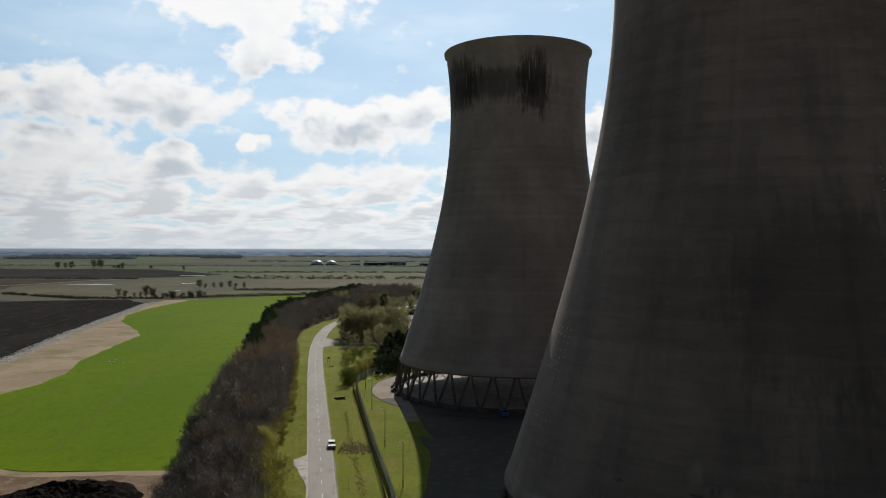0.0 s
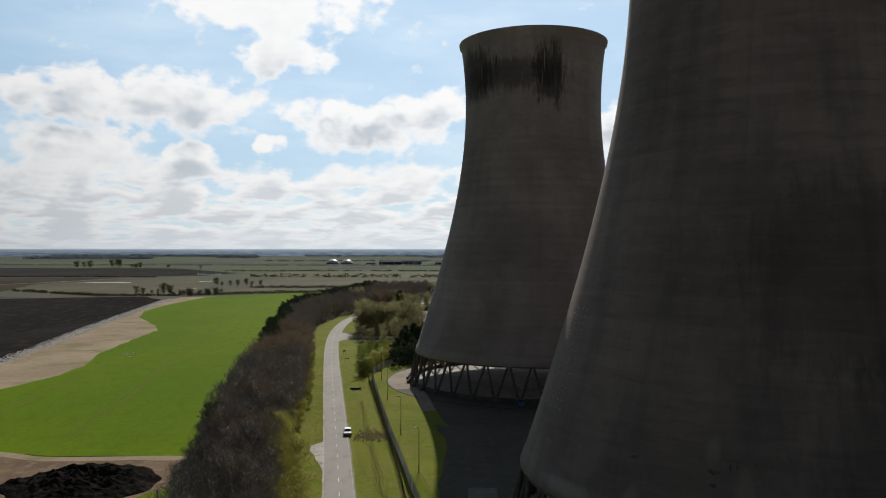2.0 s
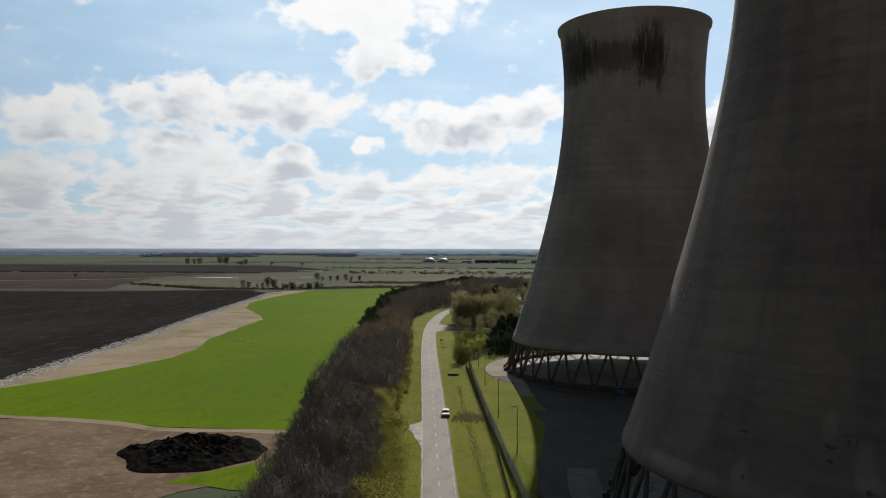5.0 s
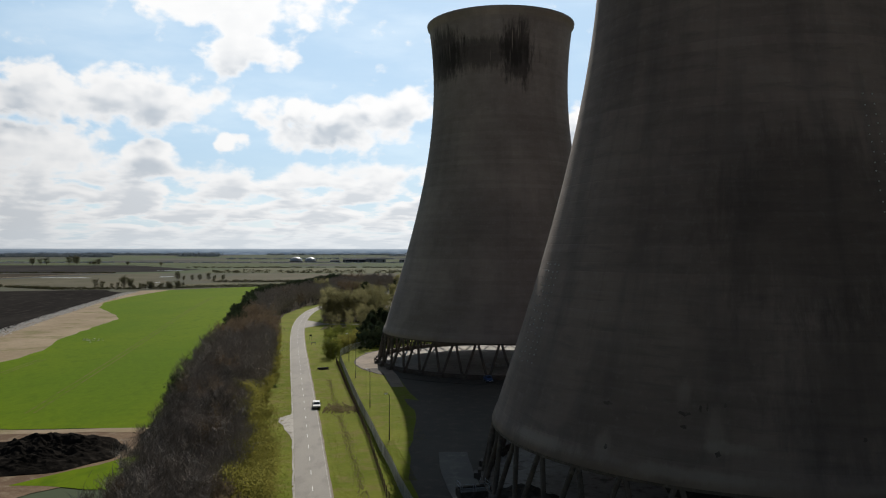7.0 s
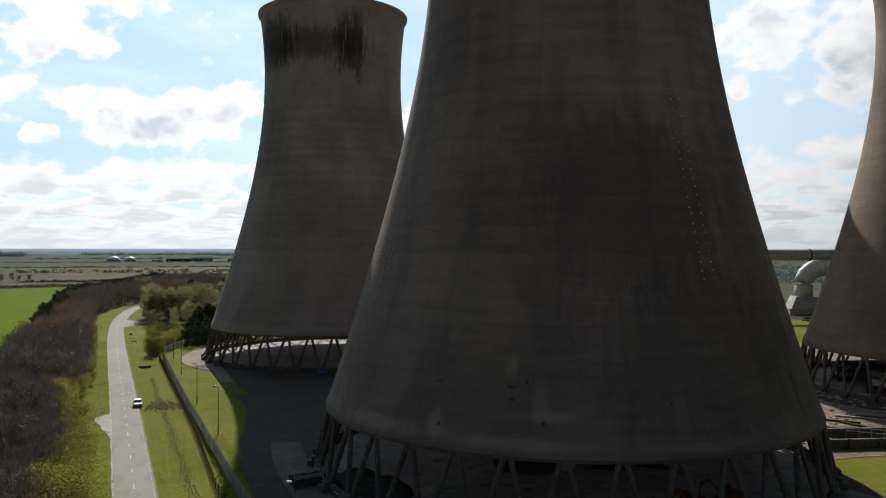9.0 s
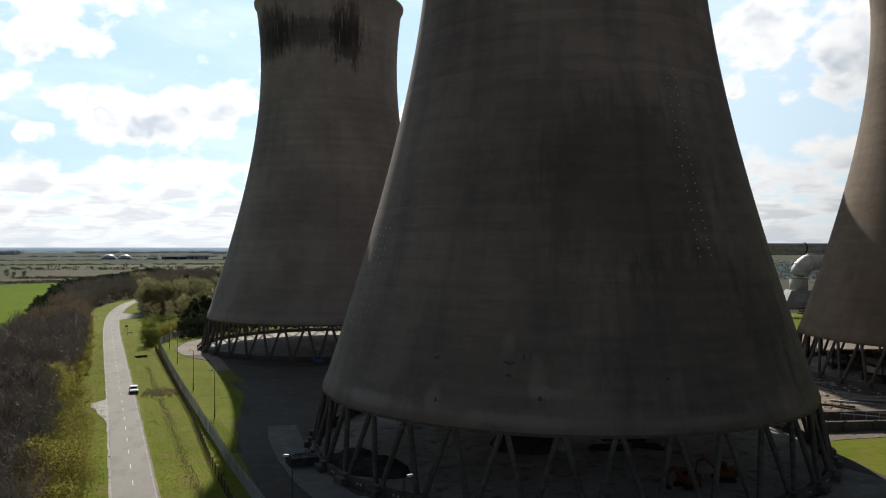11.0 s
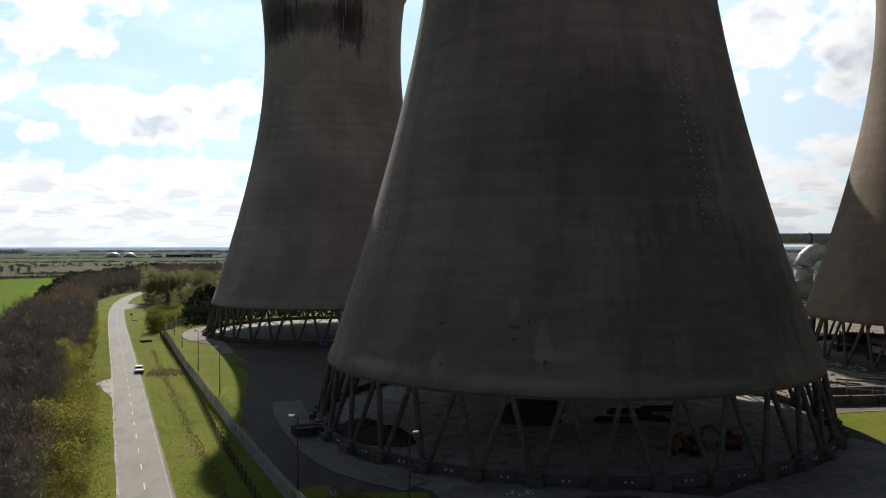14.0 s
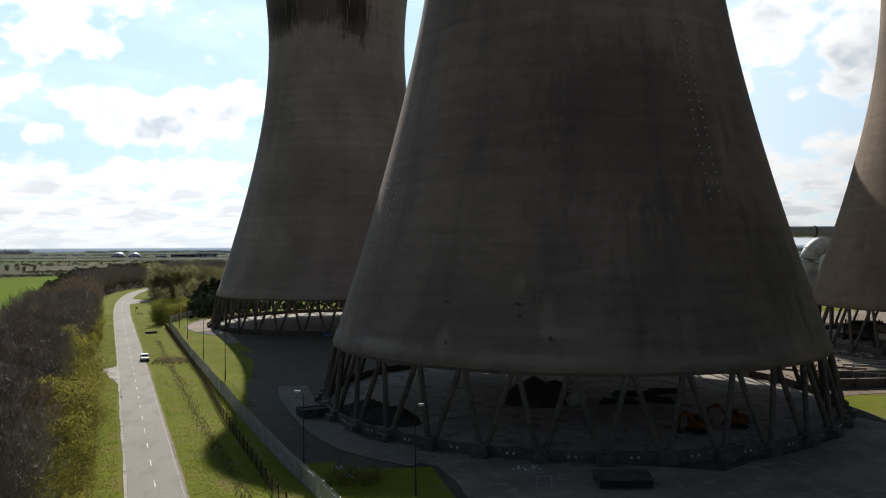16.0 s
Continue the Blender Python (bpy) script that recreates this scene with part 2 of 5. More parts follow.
def farmland(name):
    """Distant fields: large cells in the colours of crops, grass and bare soil."""
    mt = bpy.data.materials.new(name)
    mt.use_nodes = True
    k = Net(mt.node_tree)
    pos = k.n("ShaderNodeNewGeometry").outputs["Position"]
    bent = k.vm("MULTIPLY", pos, (0.0021, 0.0034, 0.0))
    cell = k.n("ShaderNodeTexVoronoi", {"Vector": bent, "Scale": 1.0, "Randomness": 0.85}, voronoi_dimensions="2D").outputs["Color"]
    r = k.n("ShaderNodeSeparateXYZ", (cell,)).outputs
    col = k.mix(k.step(r[0], 0.45, 0.5), (0.072, 0.098, 0.052), (0.098, 0.098, 0.068))
    col = k.mix(k.step(r[1], 0.6, 0.64), col, (0.080, 0.108, 0.048))
    col = k.mix(k.step(r[2], 0.74, 0.78), col, (0.062, 0.060, 0.058))
    col = k.mix(k.m("MULTIPLY", k.noise(pos, 0.02, 6.0, 0.7), 0.5), col, (0.095, 0.098, 0.075))
    bs = k.n("ShaderNodeBsdfPrincipled", {"Base Color": col, "Roughness": 1.0, "Specular IOR Level": 0.05})
    k.t.links.new(bs.outputs[0], k.n("ShaderNodeOutputMaterial").inputs[0])
    return mt


M_FARM = farmland("farmland")
M_GRASS = surface("rough_grass", (0.138, 0.170, 0.018), (0.178, 0.198, 0.027), 0.06, (0.20, 0.172, 0.055), 0.22, bump=0.7, grain=1.4, dist=0.3, spec=0.03)
M_TUFT = surface("grass_tufts", (0.165, 0.195, 0.02), (0.195, 0.215, 0.028), 0.08, (0.23, 0.20, 0.07), 0.3, bump=0, spec=0.03, through=0.4)
M_CROP = surface("young_crop", (0.094, 0.161, 0.003), (0.128, 0.189, 0.004), 0.012, (0.086, 0.147, 0.003), 0.22, bump=0.3, grain=1.6, dist=0.10, stretch=(1, 0.5, 1), spec=0.02)
M_FARCROP = surface("far_crop", (0.085, 0.105, 0.055), (0.105, 0.122, 0.062), 0.006, (0.075, 0.085, 0.052), 0.02, bump=0.1, spec=0.02)
M_SAND = surface("bare_sand", (0.354, 0.277, 0.189), (0.283, 0.218, 0.142), 0.03, (0.201, 0.177, 0.083), 0.05, bump=0.5, grain=1.0, dist=0.2, spec=0.05)
M_BARE = surface("bare_red_earth", (0.215, 0.150, 0.098), (0.155, 0.105, 0.070), 0.08, (0.26, 0.205, 0.145), 0.4, bump=0.8, grain=1.5, dist=0.3, spec=0.03)
M_PLOUGH = surface("ploughed_soil", (0.027, 0.025, 0.024), (0.037, 0.034, 0.032), 0.02, (0.052, 0.047, 0.043), 0.25, rough=1.0, bump=0.6, grain=1.5, dist=0.2, stretch=(1, 0.25, 1), spec=0.0)
M_SOIL = surface("brown_soil", (0.066, 0.058, 0.050), (0.084, 0.073, 0.062), 0.006, (0.092, 0.083, 0.062), 0.03, bump=0.2, spec=0.0)
M_FARSOIL = surface("wet_dark_soil", (0.044, 0.043, 0.044), (0.058, 0.055, 0.054), 0.006, (0.075, 0.069, 0.062), 0.03, bump=0.2, spec=0.0)
M_STUBBLE = surface("stubble", (0.088, 0.080, 0.048), (0.115, 0.100, 0.062), 0.01, (0.072, 0.075, 0.036), 0.05, bump=0.3, spec=0.05)
# For unseen ground, kept pale to throw sunlight up at the towers.
M_BOUNCE = surface("bounce_ground", (0.46, 0.45, 0.43), (0.42, 0.405, 0.385), 0.02, (0.50, 0.485, 0.46), 0.3, bump=0.4, grain=1.5, dist=0.1, spec=0.05)
M_PASTURE = surface("pasture", (0.090, 0.096, 0.045), (0.115, 0.106, 0.055), 0.008, (0.078, 0.092, 0.038), 0.04, bump=0.3, spec=0.05)
M_ROAD = surface("asphalt_road", (0.315, 0.292, 0.26), (0.285, 0.265, 0.238), 0.10, (0.25, 0.232, 0.21), 0.4, rough=0.85, bump=0.3, grain=20, dist=0.02, stretch=(1, 0.35, 1))
M_YARD = surface("yard_asphalt", (0.070, 0.060, 0.047), (0.055, 0.047, 0.038), 0.08, (0.095, 0.080, 0.062), 0.4, bump=0.4, grain=8, dist=0.03)
M_GREYROAD = surface("grey_site_road", (0.163, 0.150, 0.130), (0.127, 0.117, 0.103), 0.1, (0.202, 0.185, 0.159), 0.5, bump=0.3, grain=8, dist=0.03)
M_FRONT = surface("pale_trodden_dirt", (0.221, 0.192, 0.153), (0.159, 0.138, 0.112), 0.12, (0.280, 0.244, 0.198), 0.5, bump=0.4, grain=5)
M_LITTER = surface("leaf_litter", (0.060, 0.046, 0.030), (0.085, 0.066, 0.042), 0.15, (0.05, 0.055, 0.02), 0.6, bump=0.8, grain=2.0, dist=0.3, spec=0.05)
M_TRAM = surface("wheel_track", (0.10, 0.145, 0.012), (0.135, 0.15, 0.03), 0.05, (0.15, 0.13, 0.06), 0.2, bump=0.3, spec=0.02)
M_PATH = surface("gravel_path", (0.30, 0.24, 0.185), (0.235, 0.19, 0.145), 0.1, (0.18, 0.145, 0.11), 0.5, bump=0.5, grain=5)
M_SLAB = surface("pale_concrete", (0.46, 0.43, 0.39), (0.36, 0.335, 0.30), 0.08, (0.24, 0.22, 0.20), 0.5, bump=0.3, grain=5)
M_DIRT = surface("rubble_dirt", (0.27, 0.215, 0.165), (0.185, 0.148, 0.115), 0.09, (0.36, 0.305, 0.25), 0.6, bump=1.0, grain=1.2, dist=0.4, stretch=(0.5, 1.6, 1))
M_POND = surface("pond_floor", (0.416, 0.377, 0.338), (0.325, 0.293, 0.260), 0.12, (0.169, 0.150, 0.130), 0.4, bump=0.4, grain=3)
M_PAINT = surface("road_paint", (0.72, 0.72, 0.70), (0.6, 0.6, 0.58), 0.4, (0.4, 0.39, 0.37), 1.2, rough=0.7, bump=0.1)
M_LEG = surface("leg_concrete", (0.144, 0.121, 0.101), (0.100, 0.086, 0.074), 0.25, (0.194, 0.168, 0.143), 1.3, bump=0.4, grain=4)
M_STONE = surface("pale_stone", (0.55, 0.53, 0.50), (0.42, 0.40, 0.37), 0.3, (0.25, 0.24, 0.22), 0.9, bump=0.6, grain=3)
M_BARK = surface("grey_bark", (0.228, 0.202, 0.174), (0.150, 0.132, 0.115), 0.5, (0.324, 0.294, 0.258), 2.0, vary=0.35, own=True, spec=0.1)
M_TWIG = surface("bare_twigs", (0.237, 0.210, 0.182), (0.163, 0.146, 0.131), 0.3, (0.338, 0.306, 0.273), 1.2, rough=0.75, bump=0, vary=0.45, own=True, spec=0.15)
M_RUSSET = surface("russet_twigs", (0.210, 0.157, 0.108), (0.150, 0.117, 0.086), 0.4, (0.260, 0.201, 0.116), 1.2, bump=0, vary=0.35, own=True, spec=0.1, through=0.25)
M_WILLOW = surface("willow_leaves", (0.275, 0.255, 0.130), (0.210, 0.200, 0.105), 0.4, (0.330, 0.310, 0.155), 1.2, bump=0, vary=0.25, own=True, spec=0.05, through=0.45)
M_BUSH = surface("bush_leaves", (0.236, 0.226, 0.055), (0.293, 0.270, 0.069), 0.5, (0.178, 0.178, 0.053), 1.5, bump=0, vary=0.3, own=True, spec=0.05, through=0.5)
M_GREENBUSH = surface("green_leaves", (0.137, 0.163, 0.036), (0.195, 0.215, 0.039), 0.5, (0.091, 0.111, 0.039), 1.5, bump=0, vary=0.4, own=True, spec=0.05, through=0.4)
M_PINE = surface("pine_needles", (0.036, 0.054, 0.028), (0.050, 0.068, 0.036), 0.5, (0.075, 0.082, 0.048), 1.5, bump=0, vary=0.3, own=True, spec=0.05, through=0.15)
M_HEAP = surface("black_heap", (0.012, 0.011, 0.010), (0.020, 0.018, 0.016), 0.2, (0.04, 0.035, 0.03), 0.8, rough=1.0, bump=0.8, grain=1.5, dist=0.2, spec=0.0)
M_GALV = surface("galvanised_steel", (0.38, 0.40, 0.43), (0.30, 0.315, 0.34), 0.5, (0.46, 0.47, 0.49), 2.0, rough=0.5, metal=0.1, bump=0.1, vary=0.2, spec=0.4)
M_FENCE = surface("dull_galvanised_fence", (0.47, 0.48, 0.50), (0.38, 0.39, 0.41), 0.5, (0.54, 0.55, 0.56), 2.0, rough=0.5, metal=0.2, bump=0.1, vary=0.3, spec=0.35)
M_SILVER = surface("silver_cladding", (0.56, 0.565, 0.57), (0.46, 0.465, 0.475), 0.2, (0.36, 0.36, 0.365), 0.6, rough=0.5, metal=0.15, bump=0.1)
M_STEEL = surface("weathered_steel", (0.46, 0.455, 0.45), (0.38, 0.375, 0.375), 0.15, (0.28, 0.27, 0.265), 0.5, rough=0.65, metal=0.1, bump=0.1)
M_RUST = surface("rusted_steel", (0.10, 0.065, 0.045), (0.065, 0.048, 0.04), 0.4, (0.15, 0.085, 0.05), 1.5, rough=0.85, metal=0.2, bump=0.4)
M_DARK = surface("dark_steel", (0.05, 0.05, 0.052), (0.035, 0.035, 0.037), 0.5, (0.08, 0.075, 0.07), 2.0, rough=0.7, metal=0.2, bump=0.2)
M_ORANGE = surface("orange_paint", (0.25, 0.075, 0.02), (0.18, 0.058, 0.018), 0.8, (0.09, 0.045, 0.025), 2.5, rough=0.6, bump=0.1, own=True)
M_RUBBER = surface("black_rubber", (0.02, 0.02, 0.02), (0.03, 0.03, 0.03), 1.0, rough=0.9, bump=0.3)
M_WHITE = surface("white_paint", (0.75, 0.75, 0.74), (0.68, 0.68, 0.67), 1.0, rough=0.35, bump=0.0, spec=0.5)
M_BLUE = surface("blue_paint", (0.03, 0.09, 0.26), (0.025, 0.07, 0.2), 1.0, rough=0.35, bump=0.0, spec=0.5)
M_GLASS = surface("car_glass", (0.02, 0.025, 0.03), (0.03, 0.035, 0.04), 1.0, rough=0.08, bump=0.0, spec=0.8)
M_PALE = surface("pale_render", (0.58, 0.58, 0.56), (0.5, 0.5, 0.49), 0.1, (0.4, 0.4, 0.39), 0.5, bump=0.1)
M_ROOF = surface("grey_sheet_roof", (0.095, 0.105, 0.125), (0.075, 0.085, 0.10), 0.05, (0.06, 0.065, 0.075), 0.4, rough=0.95, bump=0.1, spec=0.05)
M_HEDGE = surface("hedge_twigs", (0.114, 0.106, 0.065), (0.144, 0.131, 0.085), 0.1, (0.144, 0.169, 0.065), 0.5, bump=0, spec=0.05, through=0.25)
# Blue of the distance haze is painted into this wood's colours.
M_HAZEWOOD = surface("far_wood", (0.205, 0.245, 0.285), (0.235, 0.265, 0.30), 0.02, (0.23, 0.25, 0.26), 0.1, bump=0, spec=0.0, through=0.4)
M_LENS = surface("lamp_glass", (0.8, 0.8, 0.78), (0.7, 0.7, 0.7), 1.0, rough=0.2, bump=0.0, spec=0.5)
M_WATER = surface("still_water", (0.05, 0.055, 0.06), (0.06, 0.065, 0.07), 0.1, rough=0.03, bump=0.02, grain=2.0, spec=0.5)
M_SCRUB = surface("dry_scrub", (0.27, 0.225, 0.13), (0.21, 0.18, 0.10), 0.3, (0.30, 0.26, 0.15), 1.0, bump=0, spec=0.03, through=0.4)
M_SPOIL = surface("dark_spoil", (0.075, 0.067, 0.058), (0.10, 0.088, 0.075), 0.3, (0.145, 0.128, 0.11), 1.0, rough=1.0, bump=1.0, grain=2.0, dist=0.2, spec=0.0)

# ---- mesh helpers ----
class Shape:
    """Collects vertices and faces for one mesh."""
    def __init__(self):
        self.v, self.f = [], []

    def add(self, verts, faces):
        n = len(self.v)
        self.v += [tuple(p) for p in verts]
        self.f += [tuple(i + n for i in fc) for fc in faces]
        return self

    def box(self, x0, y0, z0, x1, y1, z1, m=None):
        vs = [Vector(p) for p in ((x0, y0, z0), (x1, y0, z0), (x1, y1, z0), (x0, y1, z0), (x0, y0, z1), (x1, y0, z1), (x1, y1, z1), (x0, y1, z1))]
        if m:
            vs = [m @ p for p in vs]
        return self.add(vs, [(3, 2, 1, 0), (4, 5, 6, 7), (0, 1, 5, 4), (1, 2, 6, 5), (2, 3, 7, 6), (3, 0, 4, 7)])

    def bar(self, a, b, wx, wy=None):
        """A square bar from a to b."""
        return self.tube([a, b], [wx * 0.7071, wx * 0.7071], 4)

    def tube(self, pts, radii, n=6, caps=True):
        pts = [Vector(p) for p in pts]
        base = len(self.v)
        for i, p in enumerate(pts):
            d = (pts[min(i + 1, len(pts) - 1)] - pts[max(i - 1, 0)]).normalized()
            u = d.orthogonal().normalized() if abs(d.z) > 0.999 else d.cross(Vector((0, 0, 1))).normalized()
            q = d.cross(u)
            for k in range(n):
                a = 2 * math.pi * (k + 0.5) / n
                self.v.append(tuple(p + (u * math.cos(a) + q * math.sin(a)) * radii[i]))
        for i in range(len(pts) - 1):
            for k in range(n):
                a, b = base + i * n + k, base + i * n + (k + 1) % n
                self.f.append((a, b, b + n, a + n))
        if caps:
            self.f.append(tuple(base + k for k in reversed(range(n))))
            self.f.append(tuple(base + (len(pts) - 1) * n + k for k in range(n)))
        return self

    def lathe(self, profile, n=96, closed=True):
        """Turns (radius, z) pairs round the z axis."""
        base, m = len(self.v), len(profile)
        for k in range(n):
            a = 2 * math.pi * k / n
            self.v += [(r * math.cos(a), r * math.sin(a), z) for r, z in profile]
        for k in range(n):
            for i in range(m if closed else m - 1):
                j, k2 = (i + 1) % m, (k + 1) % n
                self.f.append((base + k * m + i, base + k2 * m + i, base + k2 * m + j, base + k * m + j))
        return self

    def mesh(self, name, smooth=False):
        me = bpy.data.meshes.new(name)
        me.from_pydata(self.v, [], self.f)
        if smooth:
            me.polygons.foreach_set("use_smooth", [True] * len(me.polygons))
        me.update()
        return me


def part(name, shape, material, parent, label="", smooth=False):
    """Links a shape, or a mesh made before, as one mesh object under a thing or a part."""
    me = shape if isinstance(shape, bpy.types.Mesh) else shape.mesh(name, smooth)
    if not me.materials:
        me.materials.append(material)
    ob = new(name, me)
    ob.parent = parent
    return tagged(ob, label)


def thing(name, m, label, category, group=""):
    ob = new(name)
    ob.matrix_world = m
    return tagged(ob, label, category, group)


def curve_through(pts, step=4.0):
    """A smooth line through plan points."""
    out = []
    p = [Vector((*q, 0)) for q in pts]
    p = [p[0] * 2 - p[1]] + p + [p[-1] * 2 - p[-2]]
    for i in range(1, len(p) - 2):
        n = max(2, int((p[i + 1] - p[i]).length / step))
        for k in range(n):
            t = k / n
            out.append(0.5 * ((2 * p[i]) + (p[i + 1] - p[i - 1]) * t + (2 * p[i - 1] - 5 * p[i] + 4 * p[i + 1] - p[i + 2]) * t * t + (3 * p[i] - p[i - 1] - 3 * p[i + 1] + p[i + 2]) * t ** 3))
    return out + [p[-2]]


def sides(line):
    out = []
    for i, p in enumerate(line):
        d = (line[min(i + 1, len(line) - 1)] - line[max(i - 1, 0)]).normalized()
        out.append(Vector((d.y, -d.x, 0)))
    return out


def strip(name, line, left, right, z, material, label, thick=0.05, parent=None, ragged=0.0):
    """A ribbon of ground along a line, from left to right of it (positive to the right)."""
    s, sd, rng = Shape(), sides(line), random.Random(name)
    for p, q in zip(line, sd):
        a, b = p + q * (left + rng.uniform(-ragged, ragged)), p + q * (right + rng.uniform(-ragged, ragged))
        s.v += [(a.x, a.y, z), (b.x, b.y, z), (a.x, a.y, z - thick), (b.x, b.y, z - thick)]
    for i in range(len(line) - 1):
        a, b = 4 * i, 4 * i + 4
        s.f += [(a, a + 1, b + 1, b), (a + 2, a, b, b + 2), (a + 1, a + 3, b + 3, b + 1)]
    me = s.mesh(name)
    me.materials.append(material)
    ob = new(name, me)
    if parent:
        ob.parent = parent
        return tagged(ob, label)
    return tagged(ob, label, "ground", kind="structure")


def patch(name, pts, z, material, label, rough=3.0, step=14.0, category="field"):
    """A piece of ground with an uneven outline, lying at z."""
    rng = random.Random(name)
    out = []
    for i, a in enumerate(pts):
        a, b = Vector((*a, 0)), Vector((*pts[(i + 1) % len(pts)], 0))
        n = max(1, int((b - a).length / step))
        for k in range(n):
            p = a.lerp(b, k / n)
            j = rough if k else rough * 0.3
            out.append((p.x + rng.uniform(-j, j), p.y + rng.uniform(-j, j), z))
    bm = bmesh.new()
    fc = bm.faces.new([bm.verts.new(p) for p in out])
    bm.normal_update()
    if fc.normal.z < 0:
        bmesh.ops.reverse_faces(bm, faces=[fc])
    bmesh.ops.triangulate(bm, faces=bm.faces[:])
    me = bpy.data.meshes.new(name)
    bm.to_mesh(me)
    bm.free()
    me.materials.append(material)
    return tagged(new(name, me), label, category, kind="structure")


# ---- ground, fields, roads ----
g = Shape()
rings = [0, 60, 150, 320, 700, 1400, 2600, 4950]
for i, r in enumerate(rings):
    g.v += [(r * math.cos(2 * math.pi * k / 48), r * math.sin(2 * math.pi * k / 48), 0) for k in range(48)]
for i in range(len(rings) - 1):
    g.f += [(48 * i + k, 48 * (i + 1) + k, 48 * (i + 1) + (k + 1) % 48, 48 * i + (k + 1) % 48) for k in range(48)]
me = g.mesh("ground")
me.materials.append(M_FARM)
tagged(new("ground", me), "flat patchwork farmland reaching to the horizon", "ground", kind="structure")

patch("ground_verge", [(-45, 30), (150, 30), (170, 60), (150, 140), (260, 300), (200, 520), (-20, 600), (-90, 640), (-150, 760), (-150, 620), (-112, 470), (-86, 331), (-56, 165), (-47, 126), (-45, 60)], 0.03, M_GRASS,
      "rough green grass between road, wood and power station", 2.0, category="grass")
patch("field_crop", [(-52, 162.4), (-60, 190), (-84, 330), (-105, 460), (-108, 560), (-90, 790), (-141, 779), (-190, 741), (-230, 698), (-229, 605), (-222, 540), (-205, 488), (-176, 440), (-162, 410), (-160, 385), (-153, 340), (-150, 317),
                     (-140, 285), (-138, 264), (-141, 242), (-149, 212), (-158, 190), (-170, 167.6), (-140, 165.9), (-104, 164.4), (-86, 160.0), (-72, 160.9)], 0.08, M_CROP, "bright green field of young cereal crop", 0.7, 8)
patch("field_sand", [(-252, 690), (-226, 706), (-226, 605), (-196, 488), (-150, 400), (-143, 317), (-132, 264), (-135, 238), (-143, 208), (-155, 168), (-172, 168), (-170, 232), (-182, 303), (-206, 420), (-247, 633)], 0.05, M_SAND,
      "bare sandy headland beside a crop field", 1.5, 10)
patch("field_plough", [(-255, 655), (-248, 633), (-205, 410), (-178, 300), (-168, 235), (-160, 180), (-900, 180), (-900, 640), (-600, 640), (-416, 655), (-351, 683), (-289, 702)], 0.06, M_PLOUGH, "dark ploughed field of black soil", 2.0)
patch("field_stubble", [(-456, 790), (-500, 927), (-455, 1123), (-400, 1175), (-340, 1000), (-285, 866), (-262, 720), (-300, 712), (-370, 730)], 0.06, M_STUBBLE, "pale brown stubble field", 4.0)
patch("field_far_plough", [(-900, 1200), (-500, 1200), (-420, 1250), (-400, 1380), (-470, 1480), (-640, 1720), (-1100, 1740), (-1700, 1740), (-1700, 1200)], 0.06, M_FARSOIL, "distant dark ploughed field", 4.0)
patch("field_far_brown", [(-1300, 690), (-430, 690), (-470, 790), (-530, 960), (-500, 1150), (-1500, 1150)], 0.05, M_SOIL, "distant brown ploughed field", 4.0)
patch("field_pasture", [(-140, 790), (-250, 735), (-255, 800), (-230, 850), (140, 850), (140, 790)], 0.07, M_PASTURE, "olive pasture beyond the crop field", 3.0)
patch("field_tan", [(-270, 890), (160, 880), (220, 1130), (-20, 1180), (-260, 1150)], 0.06, M_STUBBLE, "tan and olive stubble field", 4.0)
patch("field_olive", [(-360, 1210), (300, 1200), (360, 1480), (-340, 1500)], 0.06, M_PASTURE, "olive brown far pasture", 4.0)
patch("field_green", [(-620, 1740), (-430, 1540), (-330, 1560), (-250, 1980), (-950, 2000), (-1000, 1760)], 0.06, M_FARCROP, "far strip of green crop", 4.0)
patch("field_green", [(-700, 2300), (600, 2250), (700, 2600), (-650, 2700)], 0.06, M_FARCROP, "far strip of green crop", 4.0)

ROAD = curve_through([(44.4, -240), (18, -90), (-8.4, 60), (-29.0, 177), (-41.2, 245), (-54.2, 319), (-64.0, 384), (-69.0, 440), (-69.4, 480), (-64, 522), (-50, 570), (-25, 640), (10, 700)])
road = strip("road", ROAD, -2.65, 2.75, 0.14, M_ROAD, "grey asphalt two-lane country road", 0.1)
strip("road_edge", ROAD, -3.0, -2.64, 0.13, M_SLAB, "pale worn concrete edge of the road", ragged=0.08)
strip("road_edge", ROAD, 2.74, 3.0, 0.12, M_PATH, "worn gravel edge of the road", ragged=0.08)
SIDE = curve_through([(-58.5, 385), (-50, 382), (-38, 381), (-15, 386), (20, 392)])
strip("road_side", SIDE, -3.0, 3.0, 0.12, M_ROAD, "grey asphalt side road at a junction")
# Unseen dark strip, added to keep bounced light off the lower towers.
patch("field_near_plough", [(-900, 26), (900, 26), (900, -62), (-900, -62)], 0.02, M_PLOUGH, "unseen dark ground added to cut bounce light behind the drive", 3.0, 40)
# Unseen pale sheet, added as a reflector for the upper towers.
patch("field_near_stubble", [(-1200, -60), (1200, -60), (1200, -1200), (-1200, -1200)], 0.03, M_BOUNCE, "unseen pale ground added to bounce light onto the towers", 4.0, 60)
patch("road_mouth", [(-63, 402), (-56, 392), (-52, 386), (-52, 378), (-55, 371), (-61, 358)], 0.13, M_ROAD, "flared mouth of a road junction", 0.3, category="road")
patch("layby", [(-30.6, 178), (-31.6, 174), (-33.6, 170), (-33.0, 166), (-31.4, 163), (-27.5, 151), (-26.0, 150)], 0.10, M_SLAB, "pale worn lay-by beside the road", 0.4, 4, "road")
